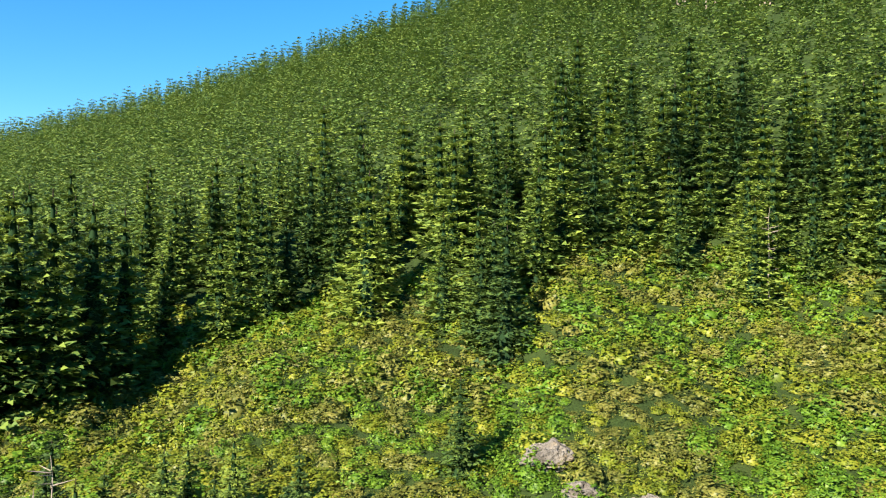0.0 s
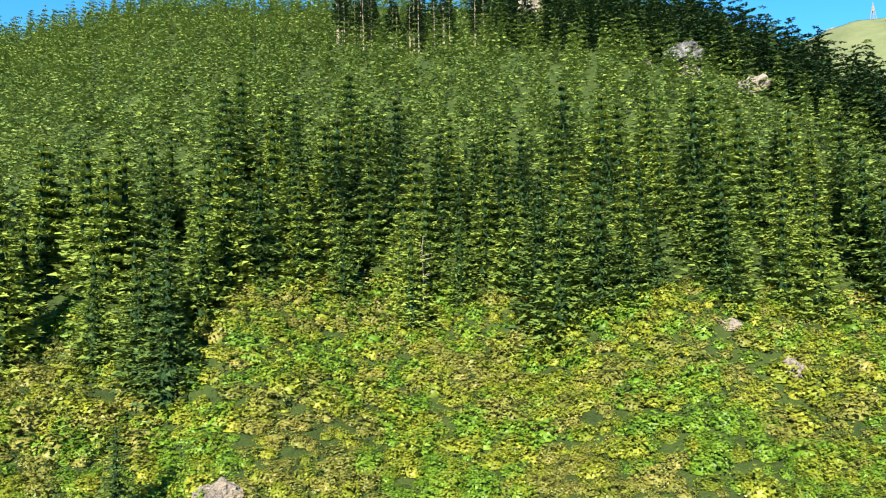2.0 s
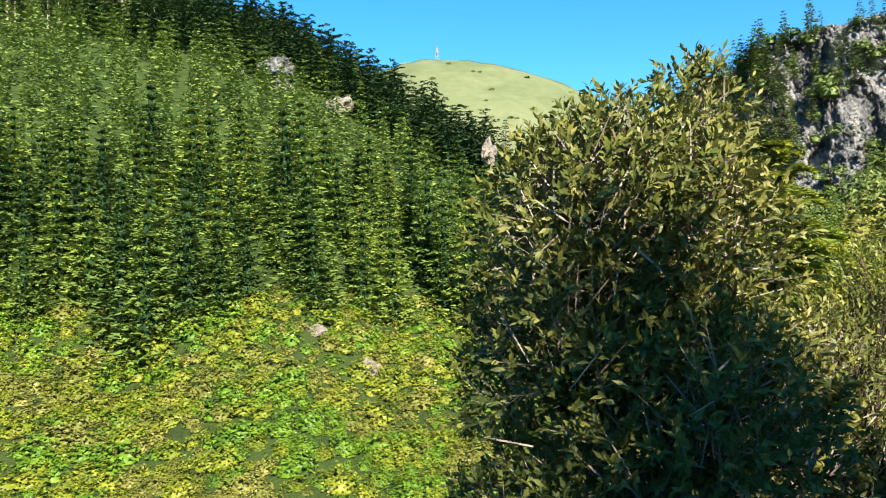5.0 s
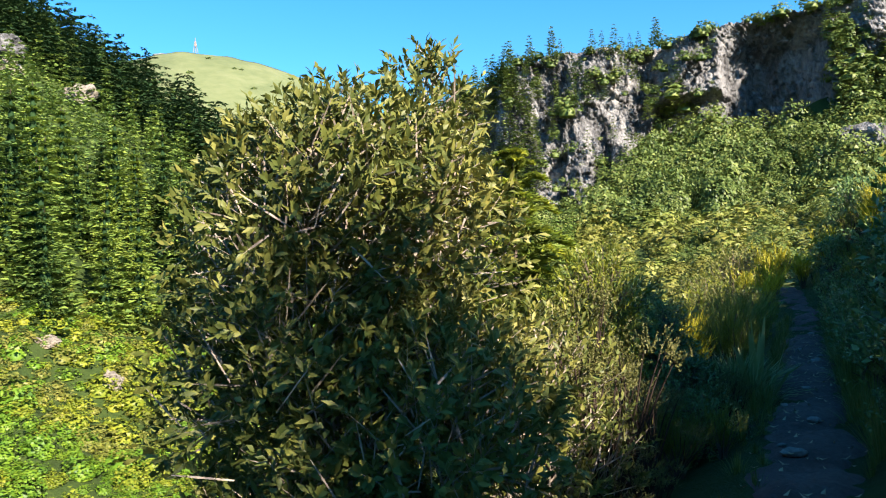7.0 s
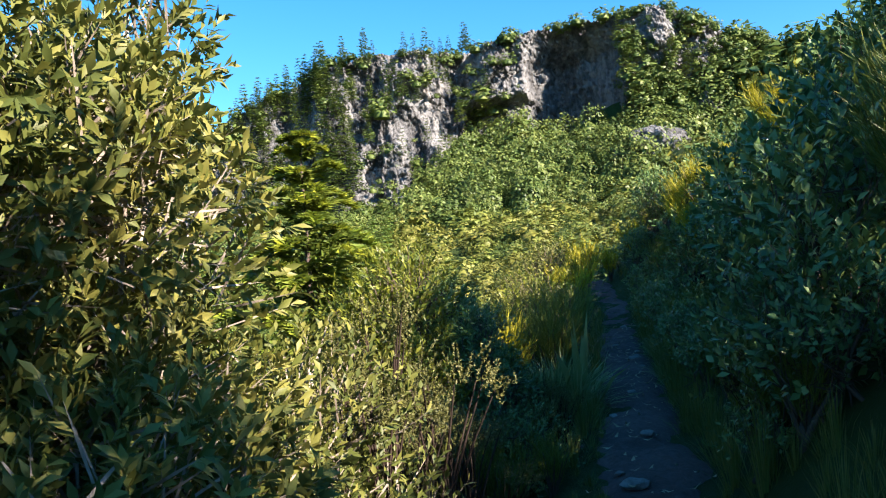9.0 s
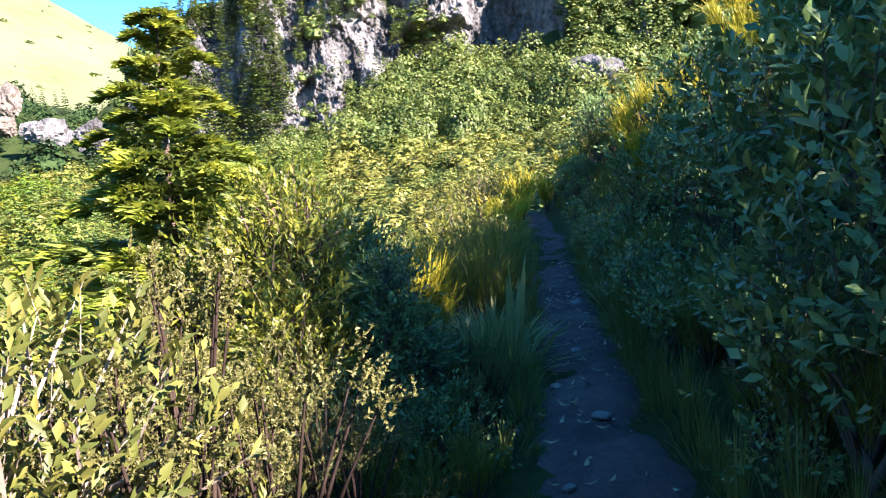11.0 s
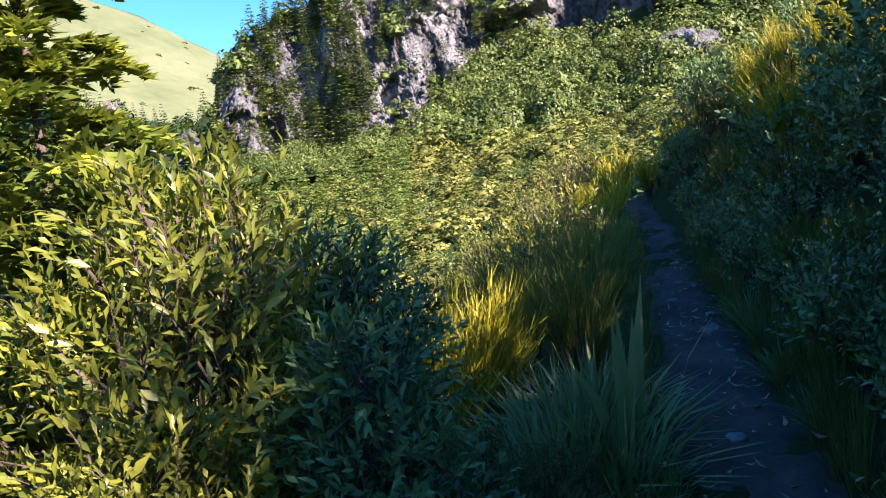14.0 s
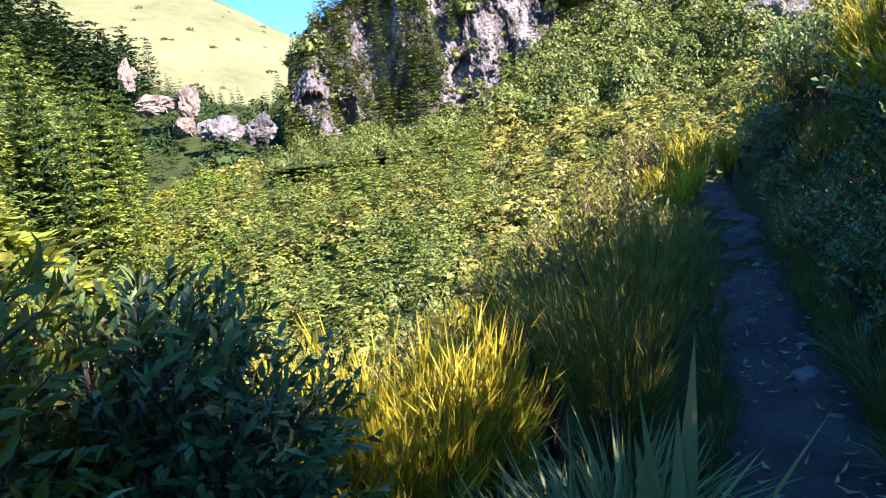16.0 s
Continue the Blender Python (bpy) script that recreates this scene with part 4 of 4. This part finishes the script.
lowshrub = leafy("low_shrub", [(0, 0, 0.8, 0.5, 0.45), (0.3, 0.2, 0.5, 0.5, 0.4), (-0.3, 0, 0.5, 0.5, 0.4)], 110, (0.11, 0.05), M_GLOSSY, 70,
                 "low leafy shrub at the trail's edge", stems=5, per=6)
greenbush = leafy("green_bush", [(0, 0, 1.1, 0.6, 0.5), (0.45, 0.2, 0.8, 0.5, 0.5), (-0.4, 0.2, 0.8, 0.5, 0.5), (0, -0.3, 0.5, 0.6, 0.4)], 240, (0.10, 0.04), M_BROAD, 66,
                  "rounded green bush on the slope below the trail", stems=5, per=6)
limebush = leafy("lime_green_bush", [(0, 0, 1.2, 0.6, 0.5), (0.4, -0.2, 0.8, 0.5, 0.5), (-0.4, 0.2, 0.9, 0.5, 0.5), (0, 0.3, 0.5, 0.6, 0.4)], 240, (0.10, 0.036), M_YELLOWLEAF, 69,
                  "rounded lime-green bush on the slope below the trail", stems=5, per=6)
greenfine = leafy("green_bush", [(0, 0, 1.35, 0.5, 0.45), (0.35, 0.2, 1.1, 0.45, 0.5), (-0.3, 0.25, 1.0, 0.45, 0.5), (0, -0.25, 0.75, 0.5, 0.45), (0, 0, 0.35, 0.5, 0.4)], 1100, (0.062, 0.026), M_BROAD, 74,
                  "green bush with small leaves and pale bare stems", M_PALEBARK, stems=14, per=7, shoot=0.2, each=True)
heath_a = heath("heath_bush", 1.45, 0.62, 67, "pale feathery heath bush with dark woody branches", branches=66, leaf=0.66)
heath_b = heath("heath_bush", 1.0, 0.5, 68, "low pale feathery heath bush", branches=32, leaf=1.15)
heath_far = heath("heath_bush", 1.4, 0.65, 78, "pale heath bush on the slope below the trail", branches=32, leaf=1.7)
broom_a = broom("broom_bush", 540, 1.5, 0.6, M_BROOM, 71, "green broom bush of fine upright sprays", 1.0)
broom_b = broom("broom_bush", 430, 1.2, 0.55, M_BROOM, 72, "green broom bush of fine upright sprays", 1.2)
broom_far = broom("broom_bush", 240, 1.5, 0.65, M_BROOM, 79, "green broom bush on the slope", 3.0)
broom_sun = broom("broom_bush", 1100, 1.5, 0.6, M_BROOMPALE, 83, "pale yellow-green broom bush of fine feathery sprays", 1.1)
gold_a = broom("golden_broom", 1600, 1.5, 0.6, M_GOLD, 73, "golden-yellow broom bush in sunlight", 1.3)
gold_far = broom("golden_broom", 260, 1.5, 0.65, M_GOLD, 80, "golden-yellow broom bush farther along the trail", 3.0)
grass_a = tuft("grass_tuft", 90, 0.5, 0.38, 0.008, M_GRASS, 75, "tuft of long arching grass at the trail's edge")
grass_b = tuft("grass_tuft", 70, 0.75, 0.3, 0.008, M_GRASS, 76, "tall thin grass tuft on the bank")
grass_c = tuft("grass_clump", 130, 0.55, 0.6, 0.013, M_GRASSPALE, 82, "clump of long pale green arching grass beside the trail")
flax = tuft("broad_bladed_plant", 14, 0.85, 0.42, 0.038, M_GRASSPALE, 77, "plant with a few broad upright green blades", "plant")

# tall shrubs along the crest of the bank, whose shade falls across the trail
put(broadleaf, 0.4, -3.2, 2.5, 1.3, 1.1)
put(broadleaf, 1.0, -3.5, 0.9, 1.25)
for k in range(8):
    put(broadleaf, 9.4 + 0.5 * k, float(trail_y(9.4 + 0.5 * k)) - 3.2 - 0.3 * (k % 2), k * 1.7, 0.95)
for k in range(1, 5):
    put(broadleaf, 5.3 + 0.42 * k, float(trail_y(5.3 + 0.42 * k)) - 3.3 - 0.25 * (k % 2), k * 1.3, 1.08)

put(broadleaf, 6.6, -4.2, 0.0, 1.3)

# beside the trail, valley side
for gx, gy, gt, gs, gh in [(6.5, 0.6, 0.4, 1.2, 1.05), (7.2, 1.15, 2.4, 1.25, 1.05), (6.0, 0.25, 1.0, 0.5, 0.9), (7.1, 0.3, 4.0, 0.85, 0.9), (7.8, 1.8, 5.0, 1.3, 1.05), (9.05, -0.38, 3.0, 0.55, 1.15), (9.42, 0.35, 1.2, 0.95, 1.0), (9.55, -0.12, 2.1, 0.75, 1.0), (7.45, 1.3, 0.8, 1.1, 1.0)]:
    put(heath_a, gx, gy, gt, gs, gh)
for gx, gy, gt, gs in [(9.3, -0.55, 5.0, 0.5), (9.75, -0.45, 5.5, 0.6), (8.5, -0.4, 2.2, 0.55)]:
    put(heath_b, gx, gy, gt, gs, 1.3)
for gx, gy, gt, gs, gh in [(8.55, 1.2, 0.3, 1.0, 1.28), (8.15, 1.5, 1.1, 1.1, 1.2), (8.95, 1.55, 2.6, 1.0, 1.2), (8.8, 0.72, 4.0, 0.72, 1.3)]:
    put(broom_sun, gx, gy, gt, gs, gh)
for gx, gy, gt, gs in [(7.95, 0.15, 2.0, 0.8), (7.5, 0.0, 1.0, 0.62), (8.35, -0.15, 4.2, 0.7), (8.4, 0.45, 3.3, 0.8), (7.7, -0.35, 5.3, 0.5)]:
    put(broom_b, gx, gy, gt, gs)
put(greenfine, 5.95, 0.95, 0.4, 1.0)
put(broom_sun, 8.05, 0.95, 2.4, 0.8, 1.1)
put(broom_b, 7.6, 0.65, 0.9, 0.7)
put(yellow, 9.4, 0.8, 0.5, 1.15, 1.02)
put(yellow, 8.75, 0.75, 3.1, 0.78)
put(yellow, 10.3, 1.05, 1.4, 1.05)
put(yellow, 11.6, 1.9, 2.5, 1.0)
for gx, gy, gt, gs in [(8.95, 0.05, 0.3, 0.85), (10.1, 0.45, 5.1, 1.12), (10.5, 0.7, 2.0, 1.08)]:
    put(darkdome, gx, gy, gt, gs)
put(glossy, 8.35, 0.1, 1.6, 0.8)
for gx, gy, gt, gs in [(11.3, 0.25, 0.7, 1.3), (11.5, 0.6, 2.7, 1.4), (11.75, 0.05, 4.2, 1.2), (12.1, 0.8, 1.2, 1.4), (12.4, 0.4, 5.2, 1.3), (12.9, 0.95, 2.2, 1.35)]:
    put(gold_a, gx, gy, gt, gs)
for gx, gy, gt, gs in [(12.5, -0.75, 1.4, 1.05), (13.2, -0.95, 3.1, 1.1), (14.2, -1.15, 4.7, 1.1), (13.2, -0.35, 5.0, 1.2), (15.2, -1.35, 0.4, 1.05), (16.4, -1.5, 2.2, 1.1), (12.25, -0.8, 2.9, 0.95), (14.4, -0.5, 1.9, 1.2)]:
    put(broom_a, gx, gy, gt, gs)
put(flax, 10.62, -0.93, 0.6, 1.5)
put(flax, 10.95, -0.72, 2.6, 1.0)
for gx, gy, gt, gs in [(10.25, -0.5, 0.2, 1.4), (10.5, -0.62, 1.3, 1.75), (10.75, -0.4, 2.6, 1.75), (10.95, -0.8, 3.3, 1.5), (11.2, -0.6, 4.4, 1.6), (10.35, -0.85, 5.2, 1.1), (10.35, -0.25, 0.9, 1.5), (11.5, -0.8, 2.0, 1.4), (12.6, -2.28, 1.0, 0.7), (13.4, -2.4, 2.0, 0.75), (11.8, -2.1, 3.0, 0.6), (10.6, -1.95, 4.0, 0.55), (9.4, -1.75, 5.0, 0.5)]:
    put(grass_c, gx, gy, gt, gs)
for gx, gy, gt, gs in [(10.7, -0.6, 0.1, 1.5), (10.4, -0.75, 1, 1.2), (11.1, -0.85, 2, 1.2), (11.6, -0.9, 3, 1.1), (9.0, -0.75, 4, 0.8), (8.2, -0.55, 5, 0.9), (11.5, -0.4, 0.5, 1.3), (9.7, -0.8, 2.2, 0.9), (12.1, -0.85, 1.5, 1.2)]:
    put(grass_a, gx, gy, gt, gs)

r_pl = np.random.default_rng(91)
# grass and low plants along both edges of the trail
for k in range(105):
    x = 2.6 + k * 0.17 + r_pl.uniform(-0.05, 0.05)
    put(grass_b if k % 3 else grass_a, x, float(trail_y(x)) - r_pl.uniform(0.38, 0.58) - (0.3 if x < 6.5 else 0.0), r_pl.uniform(0, 6.28), r_pl.uniform(0.4, 0.9))
    if k % 2 and x > 5:
        put(grass_a, x, float(trail_y(x)) + r_pl.uniform(0.32, 0.55), r_pl.uniform(0, 6.28), r_pl.uniform(0.4, 0.8) * (1.0 if x > 9 else 0.7))
    if k % 2 or x > 6.5:
        put((broom_b, lowshrub, heath_b, broom_b, lowshrub)[k % 5], x, float(trail_y(x)) - r_pl.uniform(0.62, 1.0) - (0.35 if x < 6.5 else 0.0), r_pl.uniform(0, 6.28), r_pl.uniform(0.35, 0.6))

# filling of the slope below the trail
slots = []
for k in range(900):
    x, v = r_pl.uniform(4.5, 34), r_pl.uniform(0.95, 9.0)
    y = float(trail_y(x)) + v
    if x < 9 and v > 1.6 and x < 4.5 + v * 0.9:
        continue
    if x < 9 or (x < 15 and v < 2.7) or (x < 8 and (x - 5.7) ** 2 + (y - 2.3) ** 2 < 2.2):
        continue
    if any((x - a) ** 2 + (y - b) ** 2 < (0.6 + 0.022 * x) ** 2 for a, b in slots):
        continue
    slots.append((x, y))
    kind = r_pl.choice(5, p=[0.26, 0.26, 0.24, 0.14, 0.10])
    src = (heath_far, broom_far, greenbush, limebush, gold_far)[kind]
    put(src, x, y, r_pl.uniform(0, 6.28), r_pl.uniform(0.75, 1.15) * (0.8 if x < 14 and v < 3.5 else 1.05))

# golden broom where the trail bends out of sight
for gx, gv, gt, gs in [(21.5, 1.0, 0, 1.1), (22.8, 0.7, 1, 1.1), (23.8, 1.3, 2, 1.0), (25.0, 0.4, 3, 1.2), (24.2, -1.0, 4, 1.1), (26.0, -0.4, 5, 1.0), (19.5, 1.3, 5.5, 1.0), (27.5, 0.6, 2.2, 1.2)]:
    put(gold_far, gx, float(trail_y(gx)) + gv, gt, gs)
for gx, gy, gt, gs in [(16.4, -4.0, 5.2, 1.35), (17.5, -4.6, 0.6, 1.5), (16.8, -4.9, 0, 1.4), (18.2, -4.4, 1, 1.4), (15.6, -4.5, 2, 1.3), (17.6, -6.2, 3, 1.5), (18.4, -6.6, 4, 1.5), (16.6, -6.0, 5, 1.3)]:
    put(gold_a, gx, gy, gt, gs)

dead = broom("dead_broom", 300, 1.5, 0.6, M_DEADBROOM, 81, "dead dark brown broom bush on the bank", 2.2)
put(dead, 16.9, -4.2, 1.0, 1.4)
put(dead, 17.3, -4.1, 2.0, 1.2)

# the bank above the trail
slots = []
for k in range(1500):
    x = r_pl.uniform(1.5, 27)
    v = -0.62 - 7.5 * r_pl.uniform(0, 1) ** 1.6
    y = float(trail_y(x)) + v
    if (x < 6.5 and v > -1.1) or any((x - a) ** 2 + (y - b) ** 2 < (0.42 + 0.06 * abs(v)) ** 2 for a, b in slots):
        continue
    slots.append((x, y))
    low = v > -1.0
    kind = r_pl.choice(5, p=[0.25, 0.2, 0.0, 0.1, 0.45] if low else [0.40, 0.26, 0.14, 0.14, 0.06])
    src = (broom_a if x < 13 and v > -3 else broom_far, broom_b if x < 13 else broom_far, broadleaf, heath_b if low else heath_far, grass_b)[kind]
    put(src, x, y, r_pl.uniform(0, 6.28), (0.45 if low and kind < 4 else 0.75 if v > -1.5 else 1.15 if 5.2 < x < 7.2 and v > -4.5 else 0.6 if 7.2 < x < 11.5 and v < -2.2 else 0.7 if 1.9 < x < 4.2 else 0.95) * r_pl.uniform(0.75, 1.1))
for gx, gv, gt, gs in [(6.4, -0.85, 0, 0.62), (6.9, -1.25, 1.7, 0.8), (7.6, -1.5, 1, 0.9), (8.6, -2.0, 2, 1.0), (9.8, -1.6, 4, 0.8), (11.3, -1.4, 5, 0.5), (7.0, -2.4, 2.5, 1.0), (12.2, -1.45, 1.5, 0.6), (12.9, -1.6, 3.5, 0.65), (13.8, -1.7, 0.5, 0.6)]:
    put(broadleaf, gx, float(trail_y(gx)) + gv, gt, gs)

# upper bank behind and above, closing the place
p = np.stack([r_pl.uniform(-22, 34, 700), np.zeros(700), np.zeros(700)], 1)
p[:, 1] = trail_y(p[:, 0]) - r_pl.uniform(0, 1, 700) ** 0.8 * 26 - np.where(p[:, 0] < 2, 1.2, 7.5)
p[:, 2] = land(p[:, 0], p[:, 1])
s = r_pl.lognormal(0.35, 0.25, len(p))
stuff("bank_scrub", SMALLCLUMPS, p - [0, 0, 0.15], s * 1.1, s * 0.9, M_CLIFFGREEN, "dark green scrub covering the steep bank", "scrub", r_pl)


# ---- stones and fallen leaves on the trail ----
def stones():
    r = np.random.default_rng(101)
    for k, (x, v, sz) in enumerate([(13.3, -0.14, 0.12), (10.6, 0.02, 0.08), (12.5, -0.18, 0.06), (8.7, -0.05, 0.07), (7.3, 0.10, 0.10), (12.0, 0.12, 0.05), (15.0, 0.1, 0.07), (18.2, -0.1, 0.08), (9.5, 0.22, 0.05), (14.1, -0.2, 0.05), (7.6, 0.2, 0.04)]):
        bm = bmesh.new()
        bmesh.ops.create_icosphere(bm, subdivisions=2, radius=1)
        for vt in bm.verts:
            c = vt.co.copy()
            vt.co = c * (1 + 0.35 * noise.noise(c * 1.6 + Vector((k * 5.0, 0, 0))))
            vt.co.x, vt.co.y, vt.co.z = vt.co.x * sz, vt.co.y * sz * 0.75, vt.co.z * sz * 0.4
        me = bpy.data.meshes.new("stone")
        bm.to_mesh(me)
        bm.free()
        me.materials.append(M_STONE)
        ob = new("stone", me)
        ob.matrix_basis = pose(x, float(trail_y(x)) + v, 0.015 + sz * 0.15, 0, 0, r.uniform(0, 360))
        tagged(ob, "small grey stone on the trodden earth trail", "stone", "stones on the trail")
    n = 360
    x, v = r.uniform(4, 24, n), np.clip(r.normal(0, 0.24, n), -0.42, 0.42)
    b = np.stack([x, trail_y(x) + v, 0.03 + 0.25 * np.abs(v) ** 2.5 + 0.012], 1)
    w = unit(np.stack([r.normal(size=n), r.normal(size=n), r.uniform(0, 0.25, n)], 1))
    sd = np.cross(w, [0, 0, 1.0]) + r.normal(0, 0.2, (n, 3))
    vv, tt = leaves_at(b, w, sd, r.uniform(0.04, 0.12, n), r.uniform(0.012, 0.035, n), 0.25)
    tagged(made("fallen_leaves", vv, tt, M_DEAD), "dry brown fallen leaves scattered on the trail", "leaf litter", kind="stuff")


stones()
